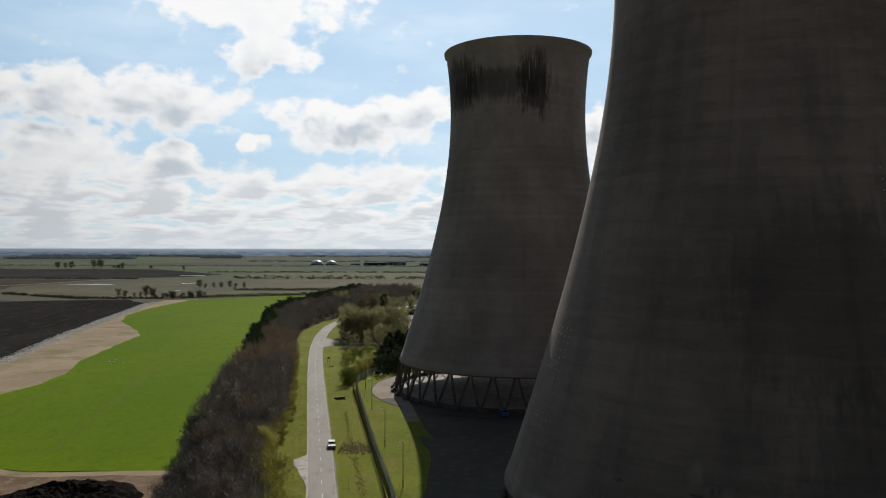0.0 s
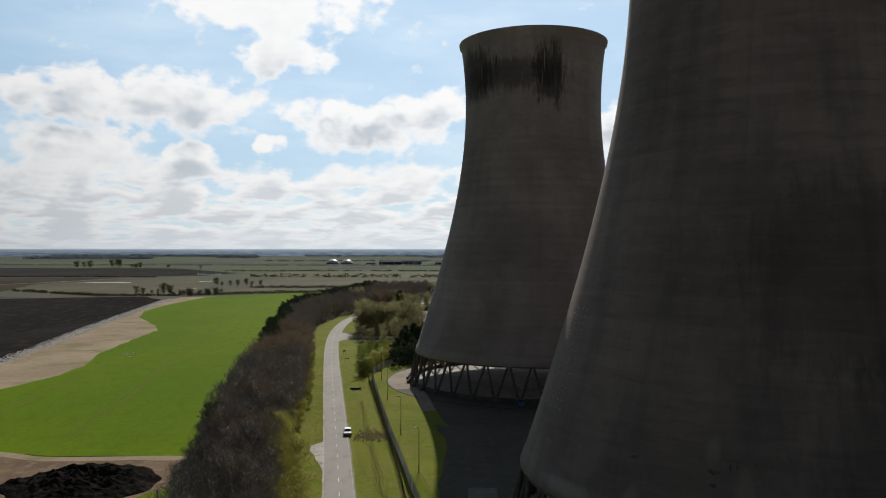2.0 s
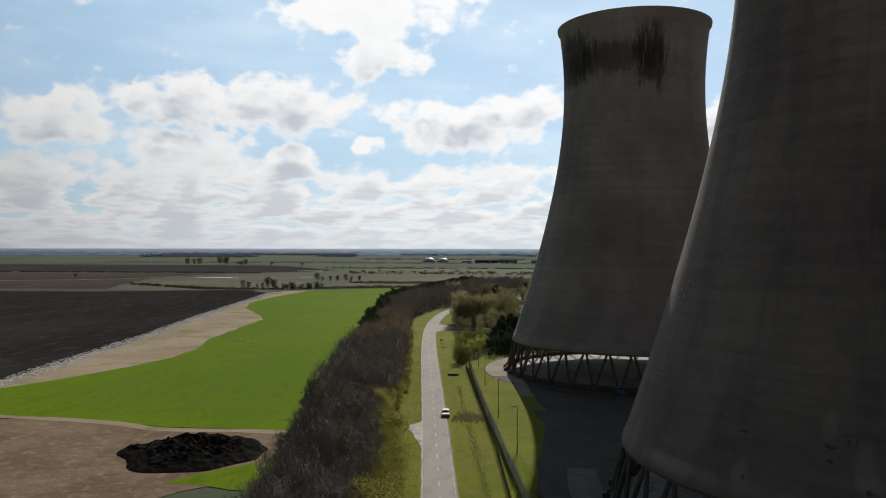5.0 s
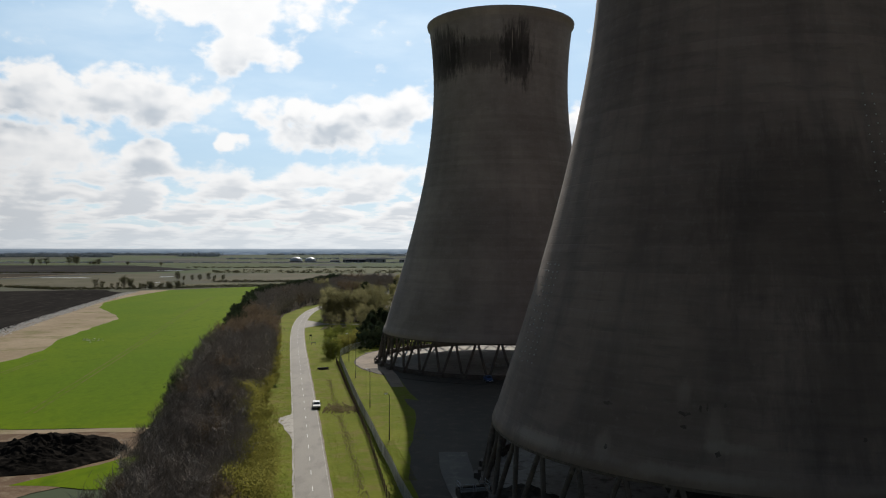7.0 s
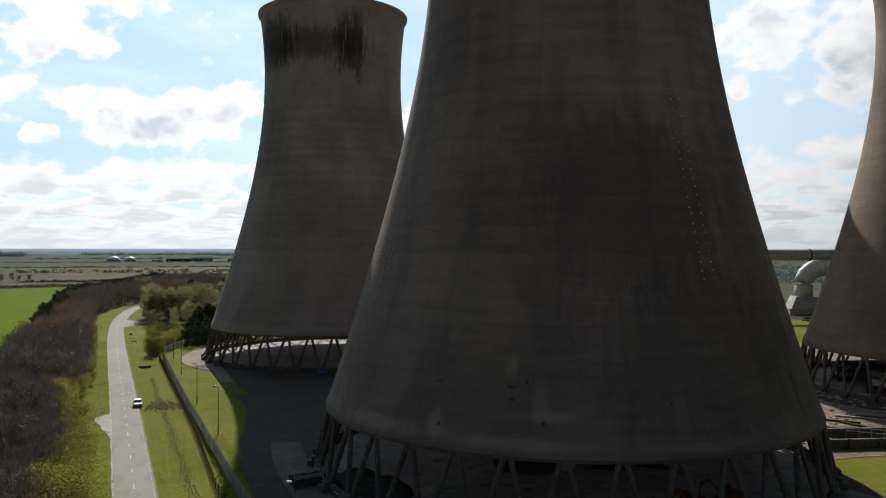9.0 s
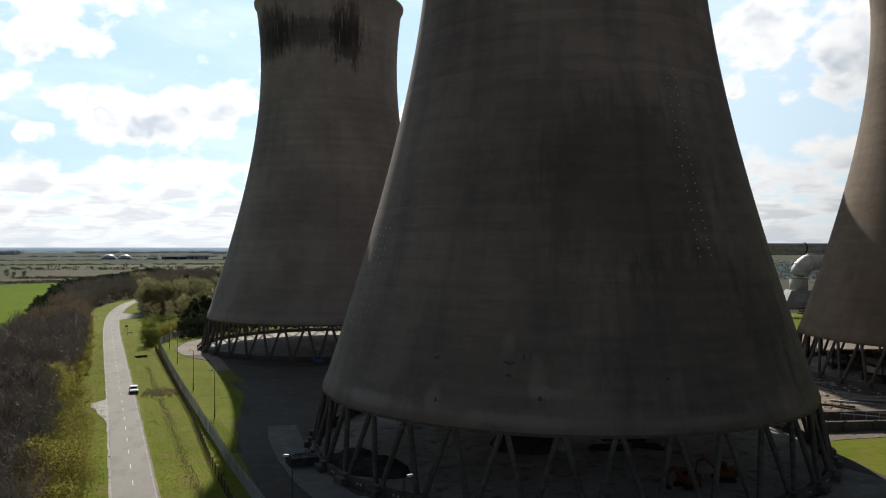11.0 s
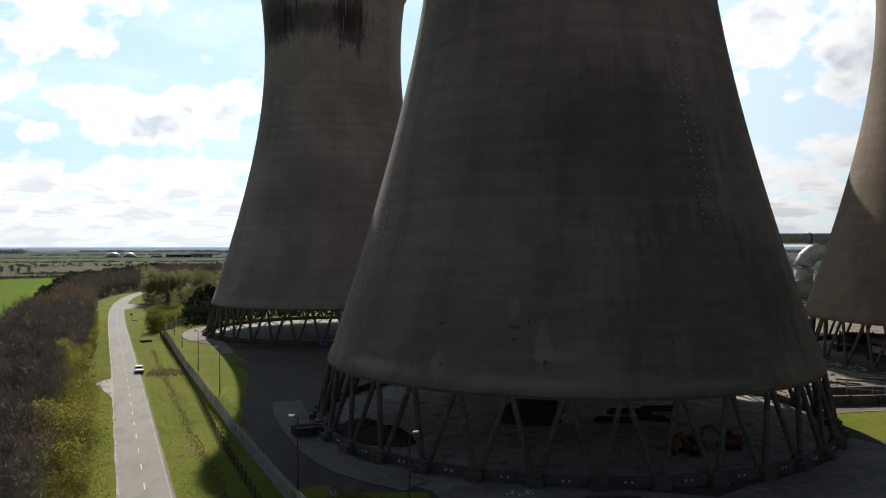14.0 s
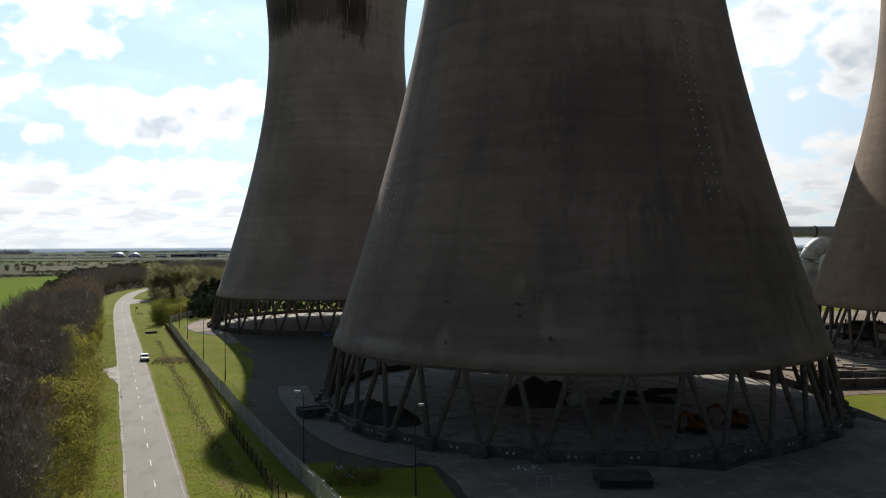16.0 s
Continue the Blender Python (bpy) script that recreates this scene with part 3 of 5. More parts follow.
TRACK = curve_through([(-330, 168), (-200, 166), (-140, 164.5), (-104, 162.7), (-86, 158), (-72, 159), (-56, 160), (-40, 165)])
strip("farm_track", TRACK, -1.6, 1.6, 0.12, M_SAND, "sandy farm track along a field", ragged=0.3)
patch("ground_bare", [(-56, 160.5), (-72, 159), (-86, 158), (-104, 162), (-140, 163), (-200, 164), (-190, 120), (-100, 90), (-64, 112), (-52, 130)], 0.09, M_BARE, "bare reddish ground round an earth heap", 1.2, 6, "ground")
# site surfaces
patch("yard_dirt", [(82, 118), (84, 108), (92, 110), (110, 106), (150, 96), (260, 100), (330, 240), (260, 260), (150, 240), (100, 200), (86, 160)], 0.10, M_DIRT, "brown rubble-strewn demolition ground", 2.0, 8, "ground")
patch("yard_slab", [(82, 102), (87, 106), (90, 116), (89, 132), (84, 144), (80, 140), (84, 128), (85, 116)], 0.13, M_SLAB, "pale concrete strip beside the tower", 0.5, 5, "ground")
# Yard surface that also paints shade: its front edge follows the towers' shadows.
patch("yard_asphalt", [(-24, 276), (-18, 258), (-11, 230), (-6, 200), (0.5, 172), (4, 150), (5, 128), (7, 110), (8, 97), (5.5, 87), (16.3, 85.2), (16.8, 62), (80, 62), (83, 90), (85, 98), (90, 150), (80, 200), (70, 280), (20, 300), (-15, 290)], 0.05, M_YARD, "dark asphalt, dirt and painted shade between the towers", 0.5, 8, "ground")
patch("yard_gravel", [(8, 100), (12, 92), (17.2, 85.5), (17.4, 64), (79, 64), (82, 90), (80, 98), (70, 86), (47, 76), (26, 86), (14, 98)], 0.075, M_FRONT, "worn gravel and dirt before the near tower", 0.6, 6, "ground")
# Dark strip paints the tower's shade over the grass inside the fence.
patch("yard_strip", [(1.6, 90), (-1.6, 108), (-4.4, 125), (-4.2, 150), (-4.4, 178), (-7.0, 192), (-1.0, 188), (4.0, 164), (7.0, 140), (8.0, 124), (10.0, 100), (7, 90)], 0.06, M_YARD, "shaded grass ground inside the fence, shade painted dark", 0.6, 6, "ground")
TRAMS = [[(-62, 176), (-78, 260), (-92, 330), (-112, 450), (-122, 560)], [(-90, 176), (-112, 300), (-140, 450), (-165, 600)], [(-118, 180), (-126, 230), (-129, 262)]]
for ln in TRAMS:
    for off in (-.9, .9):
        strip("field_tramline", curve_through(ln, 6), off - .28, off + .28, 0.10, M_TRAM, "faint wheel tracks through the crop", 0.02, ragged=.1)

# ---- cooling towers ----
THROAT, THROAT_Z, LOW, HIGH, RIM_Z, FOOT_Z = 21.53, 89.97, 53.68, 38.77, 110.1, 9.94


FAR_SHAPE = (22.05, 55.6, 51.8)


def radius(z, shape=(THROAT, LOW, HIGH)):
    return shape[0] * math.sqrt(1 + ((z - THROAT_Z) / (shape[1] if z < THROAT_Z else shape[2])) ** 2)


def shell_mesh(shape):
    zs = [FOOT_Z + (RIM_Z - 1.2 - FOOT_Z) * i / 46 for i in range(47)]
    foot, lip, rim = radius(FOOT_Z, shape), radius(FOOT_Z + 1.5, shape), radius(RIM_Z, shape)
    outer = [(foot + 0.05, FOOT_Z), (foot + 0.12, FOOT_Z + 0.1), (lip + 0.10, FOOT_Z + 1.5), (radius(FOOT_Z + 1.9, shape), FOOT_Z + 1.9)]
    outer += [(radius(z, shape), z) for z in zs[2:]]
    outer += [(radius(RIM_Z - 1.0, shape) + 0.55, RIM_Z - 0.9), (rim + 0.55, RIM_Z)]
    inner = [(rim - 0.35, RIM_Z)] + [(radius(z, shape) - (0.35 if z > 25 else 0.7), z) for z in reversed(zs)]
    return Shape().lathe(outer + inner, 144).mesh("shell", True)


def tower_meshes():
    top, foot = Vector((radius(FOOT_Z) - 0.25, 0, FOOT_Z + 0.1)), Vector((40.25, 0, 0.6))
    half = math.pi / 36
    legs = []
    for sgn in (1, -1):
        a = Matrix.Rotation(sgn * half, 3, "Z") @ top
        s = Shape().tube([foot + Vector((0, sgn * 0.35, 0)), a - Vector((0, sgn * 0.3, 0))], [0.37, 0.35], 10)
        legs.append(s.mesh("leg", False))
    s = Shape().box(39.3, -1.0, -0.3, 41.6, 1.0, 1.0)
    s.box(39.6, -0.75, 1.0, 41.0, 0.75, 1.5)
    plinth = s.mesh("plinth")
    half_a = math.pi / 36
    s = Shape()
    for k in range(7):
        a = -half_a + (0.026 + (2 * half_a - 0.052) * k / 6)
        for r, z in ((40.0, -0.2), (40.0, 1.35), (40.45, 1.35), (40.45, -0.2)):
            s.v.append((r * math.cos(a + half_a), r * math.sin(a + half_a), z))
    for k in range(6):
        for i in range(4):
            s.f.append((4 * k + i, 4 * k + (i + 1) % 4, 4 * k + 4 + (i + 1) % 4, 4 * k + 4 + i))
    s.f += [(0, 1, 2, 3), (27, 26, 25, 24)]
    wall = s.mesh("pond_wall")
    cap = Shape().lathe([(radius(FOOT_Z) - 1.0, FOOT_Z - 0.35), (radius(FOOT_Z) + 0.1, FOOT_Z - 0.35), (radius(FOOT_Z) + 0.1, FOOT_Z + 0.02), (radius(FOOT_Z) - 1.0, FOOT_Z + 0.02)], 72).mesh("ring_beam")
    return legs, plinth, wall, cap


T_LEGS, T_PLINTH, T_WALL, T_BEAM = tower_meshes()
# Middle dark mark, low on the right, is shade put into the colour.
# Tone cools the near tower: the blue of its shade is in the colour.
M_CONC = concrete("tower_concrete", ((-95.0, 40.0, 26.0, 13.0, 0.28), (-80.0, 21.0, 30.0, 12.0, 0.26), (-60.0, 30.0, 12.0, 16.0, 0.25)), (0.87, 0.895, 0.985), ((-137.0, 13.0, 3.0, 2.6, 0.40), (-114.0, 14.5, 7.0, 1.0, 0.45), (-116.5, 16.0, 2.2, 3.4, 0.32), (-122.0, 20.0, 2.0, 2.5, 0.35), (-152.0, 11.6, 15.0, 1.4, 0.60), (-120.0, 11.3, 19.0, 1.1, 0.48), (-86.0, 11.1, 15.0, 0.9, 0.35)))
# Tone lightens and cools this shell for the glare over its top.
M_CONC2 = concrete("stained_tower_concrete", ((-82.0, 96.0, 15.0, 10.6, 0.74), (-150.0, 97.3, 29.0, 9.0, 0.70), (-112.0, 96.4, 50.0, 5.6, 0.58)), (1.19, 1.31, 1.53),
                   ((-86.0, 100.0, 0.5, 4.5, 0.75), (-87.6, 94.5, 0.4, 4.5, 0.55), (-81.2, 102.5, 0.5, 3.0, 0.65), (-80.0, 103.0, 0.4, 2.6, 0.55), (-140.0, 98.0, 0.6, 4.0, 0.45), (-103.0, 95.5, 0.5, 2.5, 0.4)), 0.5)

M_CONC3 = concrete("tan_tower_concrete", (), (0.80, 0.78, 0.74), worn=0.8)


def cooling_tower(x, y, phase, shell_mat, label, floor=None, shape=(THROAT, LOW, HIGH)):
    t = thing("cooling_tower", pose(x, y, 0), label, "cooling tower", "cooling towers")
    part("shell", shell_mesh(shape), shell_mat, t)
    part("ring_beam", T_BEAM, M_LEG, t)
    for k in range(36):
        m = pose(0, 0, 0, 0, 0, phase + 10 * k)
        for lg in T_LEGS:
            part("leg", lg, M_LEG, t).matrix_local = m
        part("plinth", T_PLINTH, M_LEG, t).matrix_local = m
        part("pond_wall", T_WALL, M_LEG, t).matrix_local = m
    s = Shape().lathe([(0.01, 0.16), (40.0, 0.16), (40.0, 0.02), (0.01, 0.02)], 72)
    part("pond_floor", s, floor or M_POND, t, "bare grey concrete pond floor")
    return t


TOWERS = [(47.47, 120.59), (22.58, 258.55), (171.0, 158.0), (149.0, 291.0)]
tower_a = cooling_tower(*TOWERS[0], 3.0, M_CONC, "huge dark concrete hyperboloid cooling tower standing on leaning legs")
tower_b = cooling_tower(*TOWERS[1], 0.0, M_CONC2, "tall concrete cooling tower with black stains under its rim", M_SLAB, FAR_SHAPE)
tower_c = cooling_tower(*TOWERS[2], 5.0, M_CONC3, "sunlit concrete cooling tower shaded by its neighbour")
cooling_tower(*TOWERS[3], 2.0, M_CONC3, "concrete cooling tower hidden behind the others")
# Rings in the dark yard colour; before the far tower this paints its shade.
for i, (x, y) in enumerate(TOWERS):
    if i == 0:
        continue
    s = Shape().lathe([(41.0, 0.11 + 0.01 * i), (48.0, 0.11 + 0.01 * i), (48.0, -0.05), (41.0, -0.05)], 72)
    me = s.mesh("service_road")
    me.materials.append(M_YARD)
    ob = tagged(new("road_service", me), "service road ringing a cooling tower", "road", kind="structure")
    ob.location = (x, y, 0)
SERVICE = curve_through([(-20.5, 270), (-17.5, 254), (-12.5, 232), (-7.5, 200), (-1.0, 172), (2.8, 150), (3.6, 128), (5.8, 110), (9.5, 96), (16, 87.5)])
RING = [(22.58 + 44.6 * math.cos(radians(q)), 258.55 + 44.6 * math.sin(radians(q))) for q in range(120, 206, 6)]
# Only the sunlit side of that ring gets the pale gravel colour.
strip("road_service", curve_through(RING), -3.0, 3.0, 0.14, M_PATH, "pale gravel road bending round the far tower", ragged=0.15)
# Pale path stops short of the shade, which the dark yard colour shows.
near = [p for p in SERVICE if p.y > 205]
strip("road_site", near, -1.4, 2.2, 0.15, M_PATH, "pale gravel path curving from the far tower", ragged=0.15)
strip("road_site", [p for p in SERVICE if p.y < 142], -2.6, 2.6, 0.152, M_GREYROAD, "grey site road curving round the near tower", ragged=0.1)

# ---- trees ----
def limb_set(rng, h, spread, n, low, trunk_r, cone=False):
    """Trunk and limbs as tapered tubes; returns the shape and the limbs' ends."""
    s, tips = Shape(), []
    bend = Vector((rng.uniform(-.04, .04) * h, rng.uniform(-.04, .04) * h, 0))
    spine = [Vector((0, 0, -0.3)), Vector((0, 0, h * .3)) + bend * .4, Vector((0, 0, h * .62)) + bend, Vector((0, 0, h * .93)) + bend * .6]
    s.tube(spine, [trunk_r * 1.25, trunk_r * .8, trunk_r * .5, trunk_r * .1], 6)
    for i in range(n):
        z = low + (0.9 - low) * (i + rng.random()) / n
        a = i * 2.4 + rng.uniform(-.5, .5)
        base = spine[1].lerp(spine[3], max(0, (z - .3) / .63)) if z > .3 else spine[0].lerp(spine[1], z / .3)
        reach = spread * (1.05 - abs(z - 0.5) * 0.9) * rng.uniform(.75, 1.1)
        if cone:
            reach = spread * (1.0 - z) * rng.uniform(.8, 1.15) + .3
        d = Vector((math.cos(a), math.sin(a), rng.uniform(.45, 1.1) if not cone else rng.uniform(-.1, .35)))
        mid, end = base + d * reach * .5, base + Vector((d.x, d.y, d.z * 1.25)) * reach
        r = trunk_r * .38 * (1.1 - z)
        s.tube([base, mid, end], [r, r * .6, r * .2], 4, False)
        tips += [mid, end, mid.lerp(end, .5)]
        for _ in range(2):
            e2 = mid + Vector((rng.uniform(-1, 1), rng.uniform(-1, 1), rng.uniform(.3, 1.1))) * reach * .5
            s.tube([mid, e2], [r * .5, r * .12], 3, False)
            tips.append(e2)
    tips.append(spine[3])
    return s, tips


def twigs(rng, tips, count, length, width, rise=0.5):
    s = Shape()
    for _ in range(count):
        b = rng.choice(tips) + Vector((rng.gauss(0, .35), rng.gauss(0, .35), rng.gauss(0, .35)))
        d = Vector((rng.gauss(0, 1), rng.gauss(0, 1), rng.gauss(rise, .7))).normalized()
        e = b + d * length * rng.uniform(.5, 1.2)
        q = d.orthogonal().normalized() * width * rng.uniform(.6, 1.2)
        k = d.cross(q)
        a = rng.uniform(0, 6.28)
        q = q * math.cos(a) + k * math.sin(a)
        n = len(s.v)
        s.v += [tuple(b - q), tuple(b + q), tuple(e)]
        s.f.append((n, n + 1, n + 2))
    return s


def leaves(rng, tips, count, size, blur, z0=0.2):
    s = Shape()
    for _ in range(count):
        c = rng.choice(tips) + Vector((rng.gauss(0, blur), rng.gauss(0, blur), rng.gauss(0, blur * .8)))
        c.z = max(c.z, z0)
        u = Vector((rng.gauss(0, 1), rng.gauss(0, 1), rng.gauss(0, 1))).normalized()
        q = u.orthogonal().normalized()
        k = size * rng.uniform(.6, 1.3)
        n = len(s.v)
        s.v += [tuple(c - u * k), tuple(c + q * k * .55), tuple(c + u * k), tuple(c - q * k * .55)]
        s.f.append((n, n + 1, n + 2, n + 3))
    return s


KINDS = {}


def tree_kind(kind, n, h, spread, limbs, low, r, crown, mat_crown, cone=False):
    made = []
    for i in range(n):
        rng = random.Random(kind + str(i))
        hh = h * rng.uniform(.92, 1.08)
        sh, tips = limb_set(rng, hh, spread, limbs, low, r, cone)
        cr = crown(rng, tips, hh)
        t, c = sh.mesh("trunk"), cr.mesh("crown")
        t.materials.append(M_BARK)
        c.materials.append(mat_crown)
        made.append((t, c))
    KINDS[kind] = made


def both(a, b):
    return a.add(b.v, b.f)


tree_kind("bare", 6, 11.5, 2.9, 12, .30, .15, lambda r, t, h: both(twigs(r, t, 900, 1.5, .034, 1.5), twigs(r, t, 500, .9, .03, .6)), M_TWIG)
tree_kind("russet", 3, 11.0, 3.4, 11, .22, .18, lambda r, t, h: both(twigs(r, t, 800, 1.25, .035, 1.0), leaves(r, t, 900, .15, .6)), M_RUSSET)
tree_kind("willow", 3, 12.0, 3.8, 15, .07, .16, lambda r, t, h: both(twigs(r, t, 600, 1.3, .05), leaves(r, t, 1700, .24, .55)), M_WILLOW)
tree_kind("pine", 3, 11.5, 3.1, 17, .05, .18, lambda r, t, h: both(twigs(r, t, 1100, .9, .09, .1), leaves(r, t, 2000, .27, .65)), M_PINE)
tree_kind("spruce", 4, 12.0, 4.4, 34, .06, .19, lambda r, t, h: both(twigs(r, t, 1500, .8, .10, -.1), leaves(r, t, 2200, .24, .32)), M_PINE, True)
tree_kind("field", 4, 12.0, 5.0, 16, .12, .30, lambda r, t, h: both(twigs(r, t, 700, 1.6, .10, .6), leaves(r, t, 1100, .40, 1.0)), M_HEDGE)
tree_kind("bush", 4, 3.6, 1.9, 9, .05, .07, lambda r, t, h: both(twigs(r, t, 500, .6, .018), leaves(r, t, 6500, .065, .36)), M_BUSH)
tree_kind("dense", 3, 7.0, 4.6, 14, .03, .16, lambda r, t, h: leaves(r, t, 1300, .40, .9), M_HEDGE)
tree_kind("shrub", 3, 3.6, 2.0, 10, .05, .07, lambda r, t, h: leaves(r, t, 1700, .13, .45), M_GREENBUSH)
LABELS = {"spruce": "dark green pointed conifer beside the fence", "field": "broad grey-brown hedgerow tree in open fields", "shrub": "dark green leafy shrub beside the fence", "dense": "dense dark hedgerow tree in the open fields", "bare": "leafless grey-brown woodland tree with fine twigs", "russet": "tree with russet brown spring buds", "willow": "tall pale yellow-green willow just coming into leaf",
          "pine": "dark green pine at the edge of the wood", "bush": "yellow-green leafy roadside bush"}


def tree(kind, x, y, size, turn, rng, group):
    b = kind in ("bush", "shrub")
    t = thing("bush" if b else "tree", pose(x, y, 0, 0, 0, turn), LABELS[kind], "bush" if b else "tree", group)
    t.scale = (size * rng.uniform(.9, 1.1), size * rng.uniform(.9, 1.1), size)
    tr, cr = KINDS[kind][rng.randrange(len(KINDS[kind]))]
    part("trunk", tr, M_BARK, t)
    part("crown", cr, M_TWIG, t)
    return t


def lerp_table(tab, y):
    for (y0, a0), (y1, a1) in zip(tab, tab[1:]):
        if y <= y1:
            return a0 + (a1 - a0) * max(0, (y - y0)) / (y1 - y0)
    return tab[-1][1]


# the wood between crop field and road: outer and inner edge by distance
WOOD_OUT = [(60, -36), (100, -41), (126, -45), (165, -54), (215, -64), (331, -84), (474, -110), (545, -117), (610, -112), (780, -100)]
WOOD_IN = [(60, -17), (82, -21), (104, -25), (125, -29), (150, -35), (177, -39), (245, -50), (319, -64), (387, -76), (440, -82), (500, -80), (560, -62), (640, -40), (780, -30)]
patch("ground_wood", [(lerp_table(WOOD_OUT, y), y) for y in range(60, 700, 20)] + [(lerp_table(WOOD_IN, y) + .5, y) for y in range(680, 50, -20)], 0.09, M_LITTER, "dark leaf litter under the wood", 1.0, 12, "ground")
patch("ground_copse", [(-50, 356), (-30, 360), (-22, 372), (-22, 440), (-26, 485), (-55, 480), (-60, 430), (-54, 395), (-20, 390), (-20, 378), (-50, 374)], 0.10, M_LITTER, "dark leaf litter under the copse", 1.0, 12, "ground")
rng = random.Random(7)
spots, far_spots = [], []
tries = 0
while tries < 9000:
    tries += 1
    y = 62 + 700 * rng.random() ** 1.6
    a, b = lerp_table(WOOD_OUT, y), lerp_table(WOOD_IN, y)
    x = rng.uniform(a, b - (1.6 if y < 190 else 0))
    gap = 2.7 if y < 260 else 3.6
    lst = spots if y < 270 else far_spots
    if all((x - p) ** 2 + (y - q) ** 2 > gap * gap for p, q, *_ in lst):
        edge = (x - a) / (b - a)
        lst.append((x, y, edge))
spots.sort(key=lambda p: p[1])


def wood_kind(x, y, e):
    v = noise.noise(Vector((x * .02, y * .02, 3.0)))
    if y > 300 and e < 0.35 or (y < 300 and e < 0.08 and rng.random() < .15):
        return "pine"
    if v > (0.27 if y < 190 else 0.24) and y > 170 or rng.random() < .06:
        return "russet"
    return "bare"


for x, y, e in spots[:150]:
    tree(wood_kind(x, y, e), x, y, rng.uniform(.72, 1.08) * (0.8 if e > .85 or e < .14 else 1), rng.uniform(0, 360), rng, "trees of the roadside wood")
JOINED = {k: [Shape(), Shape()] for k in ("bare", "russet", "willow", "pine")}


def far_tree(kind, x, y, size, share):
    """Adds a thinned copy of a tree to the joined wood of its kind."""
    tr, cr = KINDS[kind][rng.randrange(len(KINDS[kind]))]
    m = pose(x, y, 0, 0, 0, rng.uniform(0, 360)) @ Matrix.Scale(size, 4)
    for sh, me, cut in ((JOINED[kind][0], tr, 1), (JOINED[kind][1], cr, share)):
        k = max(1, round(1 / cut))
        wide = 1.0 + 0.35 * (k - 1)
        for p in me.polygons:
            if k > 1 and p.index % k:
                continue
            c = p.center
            n = len(sh.v)
            sh.v += [tuple(m @ (c + (me.vertices[i].co - c) * wide)) for i in p.vertices]
            sh.f.append(tuple(range(n, n + len(p.vertices))))


for x, y, e in spots[150:] + far_spots:
    far_tree(wood_kind(x, y, e), x, y, rng.uniform(.75, 1.12) * (.82 if e < .15 else 1), 0.34)
# the wood bends away behind the far tower
for _ in range(330):
    y = rng.uniform(560, 900)
    x = rng.uniform(-90, 330)
    if abs(y - (640 + .25 * x)) < 60:
        far_tree("bare" if rng.random() < .7 else ("pine" if rng.random() < .6 else "willow"), x, y, rng.uniform(.8, 1.15), 0.2)
for _ in range(26):
    far_tree("willow", rng.uniform(-64, -8), rng.uniform(578, 622), rng.uniform(.55, .85), 0.34)
for k, (tr, cr) in JOINED.items():
    if not tr.f:
        continue
    t = tagged(thing("wood", pose(0, 0, 0), "dense far wood of " + {"bare": "leafless grey", "russet": "russet budding", "willow": "pale green willow", "pine": "dark pine"}[k] + " trees", "wood"), kind="stuff")
    part("trunk", tr, M_BARK, t)
    part("crown", cr, {"bare": M_TWIG, "russet": M_RUSSET, "willow": M_WILLOW, "pine": M_PINE}[k], t)

# copse of pale willows by the junction, dark pines beside the far tower
rng = random.Random(11)
copse = []
while len(copse) < 58:
    x, y = rng.uniform(-60, -22), rng.uniform(388, 480)
    if (x + 41.5) ** 2 / 16.5 ** 2 + (y - 430) ** 2 / 46 ** 2 < 1 and all((x - p) ** 2 + (y - q) ** 2 > 14 for p, q in copse):
        copse.append((x, y))
        tree("willow", x, y, rng.uniform(.8, 1.1) * (1.15 if y < 420 else .8), rng.uniform(0, 360), rng, "willows of the copse")
for x, y, s in ((-52, 389, .95), (-48, 391, 1.15), (-43, 389, 1.1), (-38, 391, 1.2), (-33, 390, 1.1), (-28, 391, 1.2), (-23, 393, 1.1), (-47, 366, .55), (-43, 360, .5), (-38, 366, .62), (-33, 372, .8), (-28, 370, .75), (-23, 372, .85), (-36, 352, .5), (-31, 356, .55)):
    tree("willow", x, y, s, rng.uniform(0, 360), rng, "willows of the copse")
for x, y, s in ((-25.5, 300, .78), (-22.5, 305, .95), (-20, 303, .8), (-18.5, 311, 1.05), (-24.5, 311, .95), (-15.5, 318, 1.1), (-20.5, 319, 1.1), (-12.5, 325, 1.1), (-27.5, 306, .6), (-9, 333, 1.1), (-16, 327, 1.15), (-24, 322, 1.0)):
    tree("spruce", x, y, s, rng.uniform(0, 360), rng, "pines by the far tower")
for x, y, s in ((-34, 262, 1.15), (-32.5, 266, 1.0), (-33.5, 270, 1.1), (-35.5, 265, .8), (-39, 305, .9), (-41, 312, .8), (-42, 320, .9), (-39, 318, .8), (-37, 325, 1.0), (-33, 330, 1.0), (-40, 332, .8), (-29, 326, 1.0), (-35, 340, .9), (-44, 335, .7)):
    tree("shrub", x, y, s * 1.15, rng.uniform(0, 360), rng, "shrubs by the fence")
for i in range(26):
    q = i / 25
    x, y = -33.2 + 5.5 * q + rng.uniform(-1.6, 1.2), 268 + 50 * q + rng.uniform(-2, 2)
    tree("bush", x, y, rng.uniform(.75, 1.15), rng.uniform(0, 360), rng, "shrubs by the fence")
for _ in range(26):
    x, y = rng.uniform(-6, 80), rng.uniform(350, 385)
    tree("willow" if rng.random() < .5 else "bare", x, y, rng.uniform(.6, .95), rng.uniform(0, 360), rng, "trees behind the far tower")
# tall rounded bushes, then low ones along the wood's edge on the road
y = 68.0
